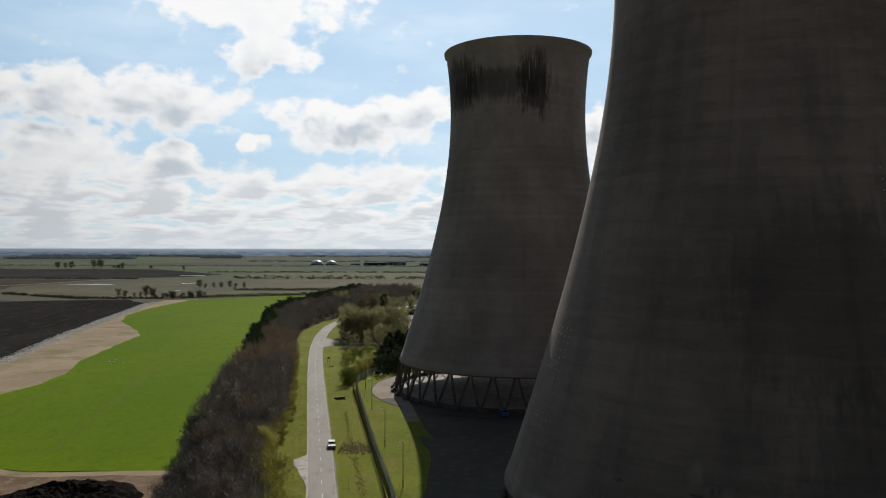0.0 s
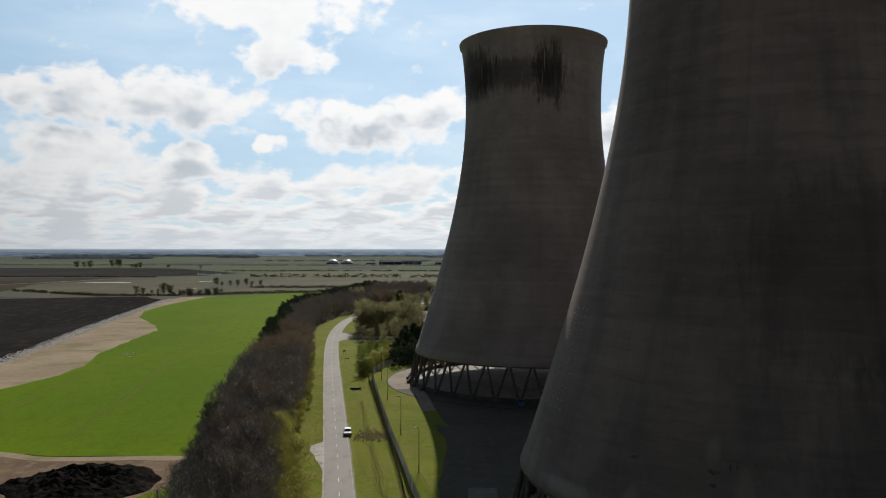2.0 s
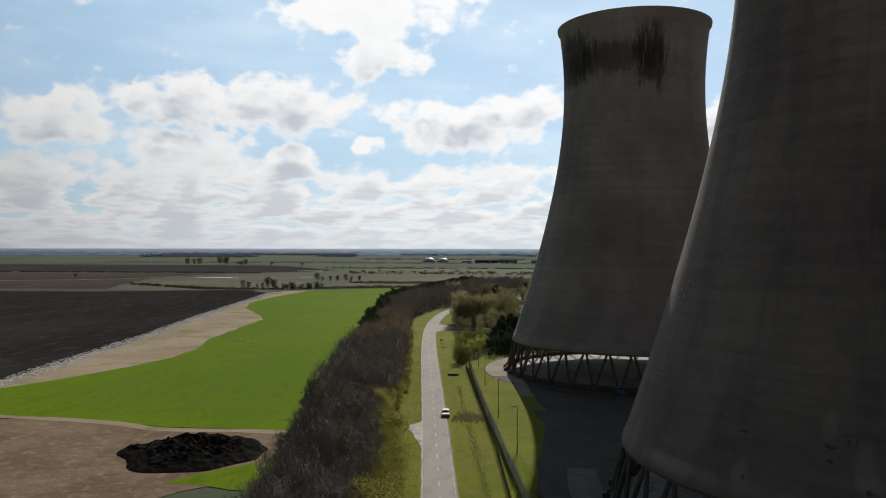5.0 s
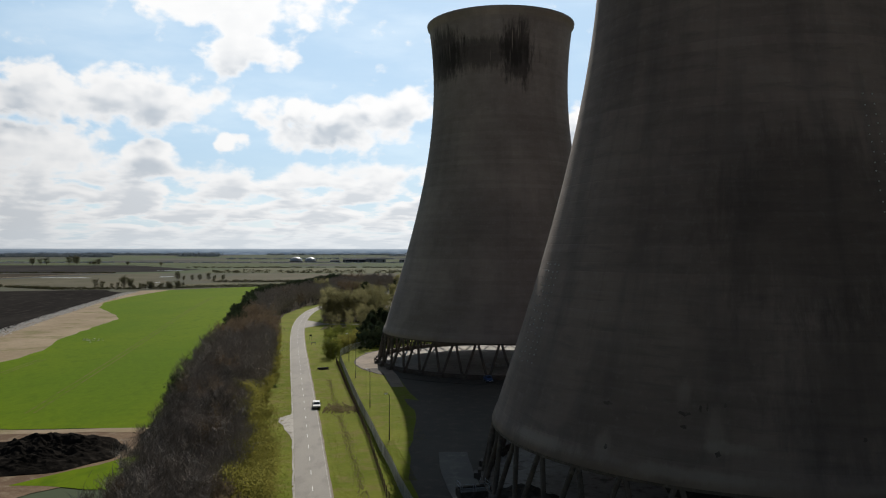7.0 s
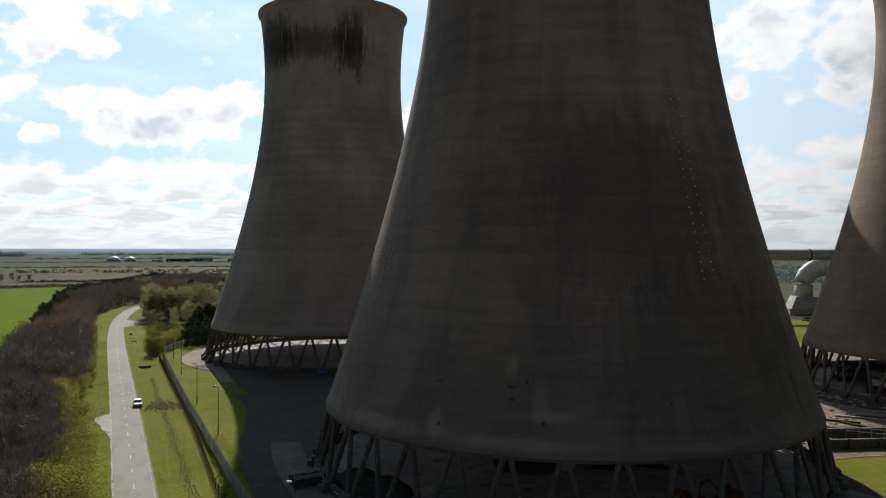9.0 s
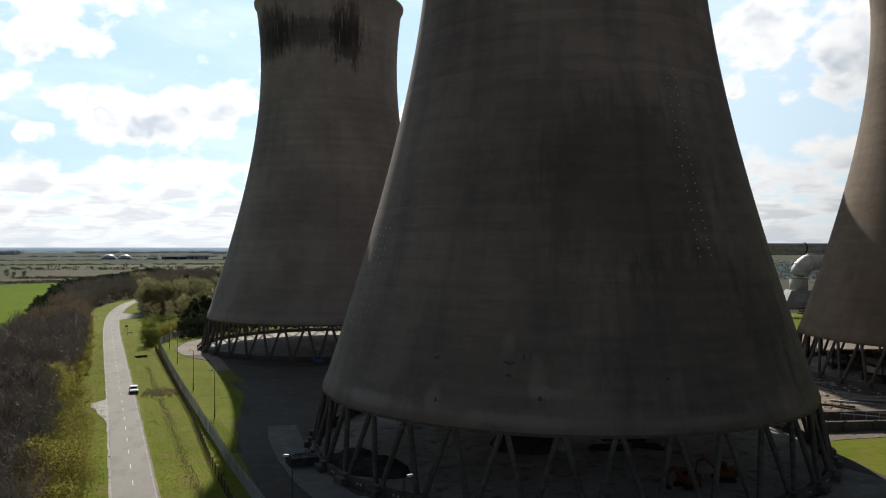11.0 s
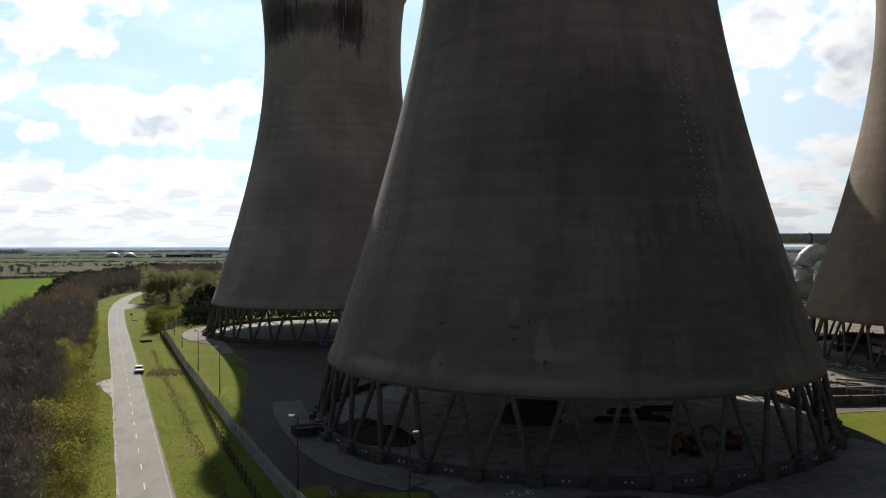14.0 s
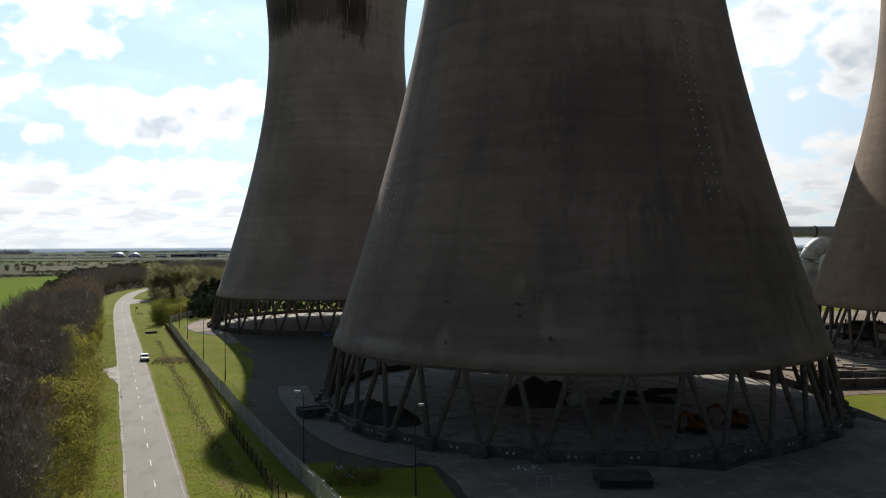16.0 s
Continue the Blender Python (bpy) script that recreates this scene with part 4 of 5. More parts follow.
while y < 185:
    x = lerp_table(WOOD_IN, y) + rng.uniform(-.8, 1.0) - (2.4 if 148 < y < 184 else 0)
    tree("bush", x, y, rng.uniform(1.35, 1.9) * (1.1 if 85 < y < 165 else .85), rng.uniform(0, 360), rng, "tall bushes along the wood")
    y += rng.uniform(3.4, 6.0)
y = 66.0
while y < 330:
    x = lerp_table(WOOD_IN, y) + rng.uniform(.4, 2.2) - (3.4 if 148 < y < 184 else 0)
    tree("bush", x, y, rng.uniform(.55, 1.0), rng.uniform(0, 360), rng, "bushes along the road")
    y += rng.uniform(4.0, 8.0)

# ---- verge: tufts, fences, lamps, signs ----
def tufts(name, count, place, label, material, tall, seed):
    """Many small blades of grass standing on the ground."""
    r, s = random.Random(seed), Shape()
    for _ in range(count):
        x, y = place(r)
        for _ in range(3):
            a, k = r.uniform(0, 6.28), tall * r.uniform(.5, 1.3)
            dx, dy = math.cos(a) * k * .35, math.sin(a) * k * .35
            lx, ly = r.uniform(-.6, .6) * k, r.uniform(-.6, .6) * k
            n = len(s.v)
            s.v += [(x - dx, y - dy, 0), (x + dx, y + dy, 0), (x + lx, y + ly, k)]
            s.f.append((n, n + 1, n + 2))
    me = s.mesh(name)
    me.materials.append(material)
    return tagged(new(name, me), label, "grass", kind="stuff")


def road_x(y):
    return lerp_table([(60, -8.4), (82, -12.4), (104, -16.3), (125, -20), (144, -23), (177, -28.6), (245, -41), (319, -54), (387, -64)], y)


FENCE_TAB = [(70, 4.8), (77.6, 3.2), (85.3, 1.3), (99.5, -1.6), (119, -5.6), (128.5, -7.2), (143.6, -10.2), (155, -12.2), (177, -16.4), (200, -20.5), (255, -29.8), (270, -31.3)]


def verge_spot(r):
    y = 66 + 230 * r.random() ** 1.5
    return r.uniform(road_x(y) + 3.4, lerp_table(FENCE_TAB, y) - .3), y


def inner_spot(r):
    y = 124 + 157 * r.random() ** 1.3
    x = lerp_table(FENCE_TAB, y)
    return r.uniform(x + .4, x + (10 if y > 150 else 3.5)), y


def wood_spot(r):
    y = 66 + 250 * r.random() ** 1.5
    x = road_x(y) - 3.4
    return r.uniform(x - 5, x), y


tufts("grass", 11000, verge_spot, "tussocky green grass of the road verge", M_TUFT, .13, 1)
tufts("grass", 5000, inner_spot, "rough grass inside the palisade fence", M_TUFT, .13, 2)
tufts("grass", 6000, wood_spot, "green grass strip along the wood", M_TUFT, .15, 3)
tufts("scrub", 420, lambda r: (r.uniform(-25.0, -17.0), r.gauss(180, 2.2)), "dry brown scrub across the verge", M_SCRUB, .42, 4)
tufts("scrub", 1500, lambda r: (lambda y: (road_x(y) + (lerp_table(FENCE_TAB, y) - road_x(y)) * .58 + r.gauss(0, .45), y))(70 + 150 * r.random() ** 1.3), "trodden brown line in the verge grass", M_SCRUB, .22, 5)


def line_at(tab_pts, gap):
    """Points at even steps along a broken line."""
    pts = [Vector((*p, 0)) for p in tab_pts]
    out, left = [pts[0]], gap
    for a, b in zip(pts, pts[1:]):
        d, pos = (b - a).length, 0.0
        while d - pos >= left:
            pos += left
            out.append(a.lerp(b, pos / d))
            left = gap
        left -= d - pos
    return out


def palisade():
    f = thing("palisade_fence", pose(0, 0, 0), "tall pale grey steel palisade fence along the site", "fence")
    pale = Shape().add([(-.026, -.012, .06), (.026, -.012, .06), (.026, .012, .06), (-.026, .012, .06), (-.026, -.012, 2.3), (.026, -.012, 2.3), (.026, .012, 2.3), (-.026, .012, 2.3), (0, 0, 2.45)],
                       [(0, 1, 5, 4), (1, 2, 6, 5), (2, 3, 7, 6), (3, 0, 4, 7), (4, 5, 8), (5, 6, 8), (6, 7, 8), (7, 4, 8)])
    rail = Shape().box(0, .013, -.03, 2.75, .055, .03).mesh("rail")
    s = Shape()
    for i in range(17):
        s.add([(x + .08 + i * .163, y, z) for x, y, z in pale.v], pale.f)
    pane = s.mesh("panel")
    pale = pale.mesh("pale")
    post = Shape().box(-.06, -.05, -.2, .06, .07, 2.35).mesh("post")
    pts = line_at([(x, y) for y, x in FENCE_TAB] + [(-29, 284), (-22.6, 300)], 2.75)
    for n, (a, b) in enumerate(zip(pts, pts[1:])):
        m = pose(a.x, a.y, 0, 0, 0, math.degrees(math.atan2(b.y - a.y, b.x - a.x)))
        part("post", post, M_FENCE, f).matrix_local = m
        for z in (.48, 1.98):
            part("rail", rail, M_FENCE, f).matrix_local = m @ Matrix.Translation((0, 0, z))
        if n < 17:
            for i in range(17):
                part("pale", pale, M_FENCE, f).matrix_local = m @ Matrix.Translation((.08 + i * .163, 0, 0))
        else:
            tagged(part("panel", pane, M_FENCE, f), kind="stuff").matrix_local = m
    return f


def mesh_fence():
    f = thing("wire_fence", pose(0, 0, 0), "low old chain-link fence on dark posts", "fence")
    s = Shape()
    for i in range(13):
        x = i * .25
        s.box(x - .008, -.008, .05, x + .008, .008, 1.5)
    for z in (.1, .5, .9, 1.45):
        s.box(0, -.012, z - .015, 3.0, .012, z + .015)
    pane, post = s.mesh("panel"), Shape().box(-.06, -.06, -.2, .06, .06, 1.75).mesh("post")
    pts = line_at([(3.5, 60), (-.7, 78.4), (-1.9, 85), (-7.6, 117), (-12.6, 150), (-17.4, 177.5), (-24.2, 215), (-31.2, 255)], 3.0)
    for a, b in zip(pts, pts[1:]):
        m = pose(a.x, a.y, 0, 0, 0, math.degrees(math.atan2(b.y - a.y, b.x - a.x)))
        part("post", post, M_RUST, f).matrix_local = m
        tagged(part("panel", pane, M_RUST, f), kind="stuff").matrix_local = m
    return f


palisade()
mesh_fence()
tufts("bramble", 1100, lambda r: (lambda y: (lerp_table([(60, 3.9), (78, .3), (85, -.9), (117, -6.4), (150, -11.3), (177, -16.2), (215, -23), (255, -30.4)], y) + r.gauss(0, .3), y))(r.uniform(112, 255)), "rank grass and bramble between the two fences", M_GREENBUSH, .34, 6)


def street_lamp():
    l = thing("street_lamp", pose(0, 0, 0), "slender dark steel lamp column with a small lantern", "street lamp", "street lamps")
    part("column", Shape().tube([(0, 0, -.2), (0, 0, 1.6), (0, 0, 1.65), (0, 0, 8.7)], [.11, .11, .075, .05], 8), M_DARK, l)
    part("bracket", Shape().tube([(0, 0, 8.6), (.12, 0, 8.85), (.5, 0, 8.95)], [.04, .035, .03], 6), M_DARK, l)
    h = part("lantern", Shape().add([(.35, -.14, 8.92), (1.05, -.10, 8.96), (1.05, .10, 8.96), (.35, .14, 8.92), (.40, -.10, 9.08), (1.0, -.06, 9.08), (1.0, .06, 9.08), (.40, .10, 9.08)],
                                    [(3, 2, 1, 0), (4, 5, 6, 7), (0, 1, 5, 4), (1, 2, 6, 5), (2, 3, 7, 6), (3, 0, 4, 7)]), M_GALV, l)
    part("lens", Shape().box(.5, -.09, 8.86, .95, .09, 8.93), M_LENS, h, "pale glass lens")
    return l


lamp = street_lamp()
lamp.matrix_world = pose(-8.7, 150.5, 0, 0, 0, 200)
for x, y, a in ((-14.7, 181.5, 195), (-21.8, 223, 195), (-27.2, 257, 195), (2.4, 86.5, 160), (12.8, 76, 20), (-16, 330, 0), (-4, 352, 0)):
    copy_thing(lamp, pose(x, y, 0, 0, 0, a))

t = thing("road_sign", pose(-48.5, 316, 0), "dark backed road sign on two posts", "sign")
part("post", Shape().tube([(-.4, 0, -.2), (-.4, 0, 2.2)], [.05, .05], 6), M_DARK, t)
part("post", Shape().tube([(.4, 0, -.2), (.4, 0, 2.2)], [.05, .05], 6), M_DARK, t)
part("board", Shape().box(-.45, -.03, 1.6, .45, .03, 2.2), M_DARK, t)
t = thing("road_sign", pose(-45.0, 300, 0), "low dark sign board beside the road", "sign")
part("post", Shape().tube([(-.8, 0, -.2), (-.8, 0, 1.1)], [.05, .05], 6), M_DARK, t)
part("post", Shape().tube([(.8, 0, -.2), (.8, 0, 1.1)], [.05, .05], 6), M_DARK, t)
part("board", Shape().box(-.85, -.03, .8, .85, .03, 1.1), M_STEEL, t)
t = thing("culvert", pose(-33.0, 239, 0, 0, 0, 20), "dark open culvert head in the verge grass", "culvert")
part("basin", Shape().box(-1.5, -1.0, -.2, 1.5, 1.0, .12), M_HEAP, t)
part("kerb", Shape().box(-1.7, .95, -.2, 1.7, 1.25, .5), M_DARK, t)

# lane markings
mark = Shape().box(-.06, -1.3, .10, .06, 1.3, .146).mesh("lane_marking")
d_run, nxt = 0.0, 30.0
for a, b in zip(ROAD, ROAD[1:]):
    seg = (b - a).length
    while nxt < d_run + seg:
        p = a.lerp(b, (nxt - d_run) / seg)
        part("lane_marking", mark, M_PAINT, road).matrix_local = pose(p.x, p.y, 0, 0, 0, math.degrees(math.atan2(b.y - a.y, b.x - a.x)) - 90)
        nxt += 8.6
    d_run += seg
strip("edge_line", ROAD, 2.50, 2.57, .146, M_STONE, "worn white edge line", .02, road)


# ---- vehicles ----
def car(name, m, paint, label, pickup=False):
    c = thing(name, m, label, "car")
    prof = [(-2.1, .35), (-2.15, .62), (-2.05, .80), (-1.2, .92), (-.55, 1.40), (1.0, 1.46), (1.75, 1.02), (2.08, .95), (2.15, .60), (2.1, .35)]
    if pickup:
        prof = [(-2.4, .45), (-2.45, .80), (-2.3, 1.02), (-1.3, 1.12), (-.7, 1.72), (.6, 1.75), (.8, 1.15), (2.45, 1.12), (2.5, .6), (2.4, .45)]
    s, n = Shape(), len(prof)
    for sx in (-.86, .86):
        for y, z in prof:
            tuck = .16 if z > 1.2 else (.03 if z > .9 else 0)
            s.v.append((sx * (1 - tuck), y, z))
    s.f = [tuple(range(n)), tuple(reversed(range(n, 2 * n)))] + [(i, i + n, (i + 1) % n + n, (i + 1) % n) for i in range(n)]
    body = part("body", s, paint, c)
    g = Shape()
    a, b = prof[3], prof[4]
    g.add([(-.66, a[0] + .12, a[1] + .10), (.66, a[0] + .12, a[1] + .10), (.60, b[0] - .08, b[1] - .04), (-.60, b[0] - .08, b[1] - .04)], [(0, 1, 2, 3)])
    g.v = [(x, y - .02, z + .02) for x, y, z in g.v]
    part("windscreen", g, M_GLASS, c)
    a, b = prof[5], prof[6]
    g = Shape().add([(-.60, a[0] + .10, a[1] - .03), (.60, a[0] + .10, a[1] - .03), (.66, b[0] - .10, b[1] + .08), (-.66, b[0] - .10, b[1] + .08)], [(0, 1, 2, 3)])
    g.v = [(x, y + .03, z + .02) for x, y, z in g.v]
    part("rear_window", g, M_GLASS, c)
    for sx in (-1, 1):
        top = prof[4][1] - .08
        g = Shape().box(sx * .74 - .05, prof[3][0] + .75, .95, sx * .74 + .05, prof[5][0] + .1, top)
        part("side_window", g, M_GLASS, c)
        part("headlight", Shape().box(sx * .62 - .18, prof[1][0] - .02, .62, sx * .62 + .18, prof[1][0] + .12, .76), M_LENS, c, "clear headlight")
        part("mirror", Shape().box(sx * .98 - .09, prof[3][0] + .5, .95, sx * .98 + .09, prof[3][0] + .62, 1.1), paint, c)
        for y in (-1.35, 1.3):
            w_ = part("wheel", Shape().tube([(sx * .90, y, .33), (sx * .66, y, .33)], [.33, .33], 14), M_RUBBER, c)
            part("rim", Shape().tube([(sx * .915, y, .33), (sx * .89, y, .33)], [.19, .21], 10), M_GALV, w_, "alloy rim")
    part("bumper", Shape().box(-.80, prof[1][0] - .06, .32, .80, prof[1][0] + .1, .52), M_DARK, c)
    part("number_plate", Shape().box(-.26, prof[1][0] - .08, .42, .26, prof[1][0] - .06, .52), M_PAINT, c)
    return c


car("car", pose(-27.0, 181.0, .14, 0, 0, 9), M_WHITE, "silver white hatchback driving on the country road")
car("pickup_truck", pose(15.4, 216.0, .05, 0, 0, 8), M_BLUE, "blue pickup parked in the shade before a tower", True)


# ---- field things ----
def mound(name, x, y, rx, ry, h, material, label, category, turn=0, seed=1, n=30, rough=.35):
    """An uneven heap of loose stuff."""
    s = Shape()
    for i in range(n + 1):
        for k in range(n * 2):
            a, q = 2 * math.pi * k / (n * 2), i / n
            edge = 1 + .22 * noise.noise(Vector((math.cos(a) * 1.7, math.sin(a) * 1.7, seed * 3.1)))
            px, py = math.cos(a) * q * rx * edge, math.sin(a) * q * ry * edge
            z = h * (1 - q ** 2.2) * (1 + rough * noise.fractal(Vector((px * .35, py * .35, seed)), 1.0, 2.0, 4)) - .12 * (q > .98)
            s.v.append((px, py, z))
    w_ = n * 2
    for i in range(n):
        s.f += [(i * w_ + k, (i + 1) * w_ + k, (i + 1) * w_ + (k + 1) % w_, i * w_ + (k + 1) % w_) for k in range(w_)]
    me = s.mesh(name)
    me.materials.append(material)
    ob = new(name, me)
    ob.matrix_world = pose(x, y, 0, 0, 0, turn)
    return tagged(ob, label, category)


mound("earth_mound", -69.5, 140.5, 14.5, 12.5, 2.6, M_HEAP, "long black heap of earth or muck on sandy ground", "heap", 12, 2, 56, .5)
patch("ground_pool", [(-59.5, 146), (-57, 145), (-57.3, 141.5), (-59, 141)], .12, M_SLAB, "pale dried puddle beside the heap", .4, 2, "puddle")
patch("ground_green", [(-60, 131), (-52, 140), (-50, 120), (-66, 122)], .11, M_CROP, "patch of green crop below the heap", .6, 4, "field")


def scatter_rocks(name, count, place, size, material, label, seed, flat=1.0):
    r, s = random.Random(seed), Shape()
    for _ in range(count):
        x, y = place(r)
        k = size * r.uniform(.4, 1.4)
        a = r.uniform(0, 6.28)
        c, d = math.cos(a), math.sin(a)
        pts = [(-1, -.7, 0), (1, -.8, 0), (.9, .8, 0), (-.8, .9, 0), (-.6, -.5, .9), (.7, -.4, .7), (.5, .6, .8), (-.5, .5, .6)]
        s.add([(x + k * (px * c - py * d) * r.uniform(.8, 1.2), y + k * (px * d + py * c) * r.uniform(.8, 1.2), k * pz * flat * r.uniform(.6, 1.1)) for px, py, pz in pts],
              [(4, 5, 6, 7), (0, 1, 5, 4), (1, 2, 6, 5), (2, 3, 7, 6), (3, 0, 4, 7)])
    me = s.mesh(name)
    me.materials.append(material)
    return tagged(new(name, me), label, "rubble", kind="stuff")


STONE_LINE = [(180, -155), (235, -165), (300, -177), (333, -183), (420, -203), (500, -219), (635, -246), (690, -252)]
scatter_rocks("stones", 8200, lambda r: (lambda y: (lerp_table(STONE_LINE, y) + r.choice((-4.6, -2.4, -2.0, .2, 1.6)) + r.gauss(0, .8), y))(r.uniform(190, 670)), .42, M_STONE, "band of pale broken stone along the ploughed field", 8, .45)
scatter_rocks("rubble", 22, lambda r: (r.gauss(-137, 2.4), r.gauss(318, 3)), .35, M_STONE, "few pale stones in the crop", 9)


def hedge(name, line, tall, wide, step, material, label, seed, gaps=0.0, size=.5):
    """Clumps of twigs and leaves along a line."""
    r, s = random.Random(seed), Shape()
    for p in line_at(line, step):
        if r.random() < gaps:
            continue
        hh = tall * r.uniform(.55, 1.25)
        for _ in range(int(26)):
            c = Vector((p.x + r.gauss(0, wide * .5) + r.uniform(-step, step) * .6, p.y + r.gauss(0, wide * .5), hh * r.random() ** .8))
            u = Vector((r.gauss(0, 1), r.gauss(0, 1), r.gauss(0, .8))).normalized()
            q = u.orthogonal().normalized()
            k = size * r.uniform(.6, 1.4)
            n = len(s.v)
            s.v += [tuple(c - u * k), tuple(c + q * k * .7), tuple(c + u * k), tuple(c - q * k * .7)]
            s.f.append((n, n + 1, n + 2, n + 3))
    me = s.mesh(name)
    me.materials.append(material)
    return tagged(new(name, me), label, "hedge", kind="stuff")


hedge("hedge", [(-254, 716), (-190, 752), (-90, 800), (80, 815)], 2.6, 1.6, 1.6, M_HEDGE, "dark clipped hedge at the crop field's far side", 1, .03, .55)
hedge("hedge", [(-235, 858), (-60, 872), (180, 870)], 2.8, 1.6, 1.8, M_HEDGE, "dark hedge between pastures", 2, .04, .6)
hedge("hedge", [(-330, 1195), (-150, 1190), (60, 1185), (360, 1180)], 5.0, 4.0, 5.0, M_HEDGE, "broken line of hedgerow trees", 3, .35, 1.2)
hedge("hedge", [(-470, 1500), (0, 1510), (400, 1500)], 2.4, 3.0, 6.0, M_HEDGE, "far hedgerow", 4, .3, 1.0)
hedge("hedge", [(-1500, 1165), (-470, 1175)], 1.8, 2.0, 5.0, M_HEDGE, "low far hedge", 5, .2, 1.0)
hedge("hedge", [(-460, 788), (-330, 705), (-262, 714)], 2.2, 2.0, 3.0, M_HEDGE, "low hedge along the stubble", 6, .15, .8)
hedge("hedge", [(-1300, 2050), (-300, 2020), (500, 2000)], 3.0, 5.0, 9.0, M_HAZEWOOD, "far hedgerow", 7, .35, 1.4)
hedge("hedge", [(-700, 2720), (800, 2700)], 4.5, 8.0, 9.0, M_HAZEWOOD, "far hedgerow trees", 8, .3, 2.2)
hedge("hedge", [(22.58 + 56 * math.cos(math.radians(q)), 258.55 + 56 * math.sin(math.radians(q))) for q in range(148, 20, -8)], 7.5, 4.0, 1.2, M_PINE, "dark evergreen screen behind the far tower", 40, 0, .9)
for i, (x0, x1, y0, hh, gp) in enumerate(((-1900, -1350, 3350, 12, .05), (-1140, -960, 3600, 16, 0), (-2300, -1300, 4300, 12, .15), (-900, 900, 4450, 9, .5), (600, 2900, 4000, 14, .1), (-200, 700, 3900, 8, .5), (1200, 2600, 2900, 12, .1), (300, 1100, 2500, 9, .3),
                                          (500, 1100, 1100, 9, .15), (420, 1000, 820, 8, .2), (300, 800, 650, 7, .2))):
    hedge("far_wood", [(x0, y0), ((x0 + x1) / 2, y0 + 60), (x1, y0)], hh, 22, 4.5 if y0 > 2000 else 5, M_HAZEWOOD, "distant belt of bare woodland with haze in its colour", 20 + i, gp, 3.0 if y0 > 2000 else 1.6)
# bushes and trees round the field corner and far off
rng = random.Random(21)
for x, y, s_ in ((-309, 731, .75), (-304, 733, .6), (-283, 730, .95), (-279, 734, .85), (-276, 729, .7), (-289, 732, .5), (-296, 735, .4), (-288, 903, .95), (-280, 899, .5), (-272, 905, .6), (-262, 900, .7), (-254, 908, .8), (-246, 902, .5), (-238, 910, .6)):
    tree("field", x, y, s_ * .8, rng.uniform(0, 360), rng, "trees of the field corner")
for i in range(11):
    q = i / 10
    tree("dense", -268 + 40 * q + rng.gauss(0, 1.5), 714 + 24 * q + rng.gauss(0, 3), rng.uniform(.35, .7), rng.uniform(0, 360), rng, "bushes of the field corner")
for x, y, s_ in ((-872, 1740, 1.2), (-858, 1746, 1.0), (-842, 1743, 1.2), (-812, 1785, 1.45), (-802, 1795, 1.55), (-795, 1790, 1.1), (-727, 1740, 1.0), (-560, 1650, .7), (-648, 1700, .7), (-795, 960, .8), (-640, 960, .4)):
    tree("field", x, y, s_, rng.uniform(0, 360), rng, "lone trees in the far fields")
for x, y, s_ in ((-768, 1790, .8), (-762, 1794, .9), (-756, 1790, .8), (-750, 1795, .7)):
    tree("dense", x, y, s_, rng.uniform(0, 360), rng, "lone bushes in the far fields")
patch("water_flood", [(-500, 990), (-480, 998), (-440, 1000), (-418, 980), (-440, 985), (-470, 988)], .12, M_WATER, "shallow flood water shining in a field", 1.5, 8, "water")
patch("water_flood", [(-457, 1330), (-414, 1334), (-413, 1322), (-456, 1320)], .12, M_WATER, "shallow flood water shining in a field", 1.5, 8, "water")
patch("water_flood", [(-303, 828), (-296, 850), (-290, 866), (-294, 845)], .12, M_WATER, "bright water of a drainage ditch", .5, 8, "water")
patch("water_flood", [(-352, 1028), (-338, 1042), (-334, 1030), (-346, 1018)], .12, M_WATER, "bright water of a drainage ditch", .5, 8, "water")
strip("farm_track", curve_through([(-720, 820), (-560, 930), (-500, 1130), (-470, 1165)]), -2.5, 2.5, .12, M_SAND, "pale farm track between far fields")
# far farm: two domes and long sheds
for x, y, r_ in ((-378, 2245, 17.5), (-338, 2250, 16)):
    t = thing("dome", pose(x, y, 0), "white dome of a distant farm plant", "dome", "white domes")
    prof = [(r_ * 1.02, 0), (r_ * 1.02, 2.5)] + [(r_ * math.cos(a * .1571), 2.5 + r_ * .62 * math.sin(a * .1571)) for a in range(10)] + [(.05, 2.5 + r_ * .62)]
    part("cover", Shape().lathe(prof, 32, False), M_WHITE, t, smooth=True)
    part("ring_wall", Shape().lathe([(r_ * 1.06, 0), (r_ * 1.06, 2.6), (r_ * 1.0, 2.6), (r_ * 1.0, 0)], 32), M_ROOF, t)


def shed(x, y, lx, ly, h, label, turn=0.0, wall=None):
    t = thing("shed", pose(x, y, 0, 0, 0, turn), label, "building", "far sheds")
    part("wall", Shape().box(-lx / 2, -ly / 2, -.2, lx / 2, ly / 2, h), wall or M_ROOF, t)
    part("roof", Shape().add([(-lx / 2 - .5, -ly / 2 - .5, h), (lx / 2 + .5, -ly / 2 - .5, h), (lx / 2 + .5, 0, h * 1.35), (-lx / 2 - .5, 0, h * 1.35), (lx / 2 + .5, ly / 2 + .5, h), (-lx / 2 - .5, ly / 2 + .5, h)],
                             [(0, 1, 2, 3), (3, 2, 4, 5), (0, 3, 5), (1, 4, 2), (0, 5, 4, 1)]), M_ROOF, t)
    for i in range(max(1, int(lx / 12))):
        part("door", Shape().box(-lx / 2 + 4 + i * 12, -ly / 2 - .12, 0, -lx / 2 + 8.5 + i * 12, -ly / 2 - .02, h * .7), M_PALE if i % 3 == 0 else M_DARK, t)
    return t


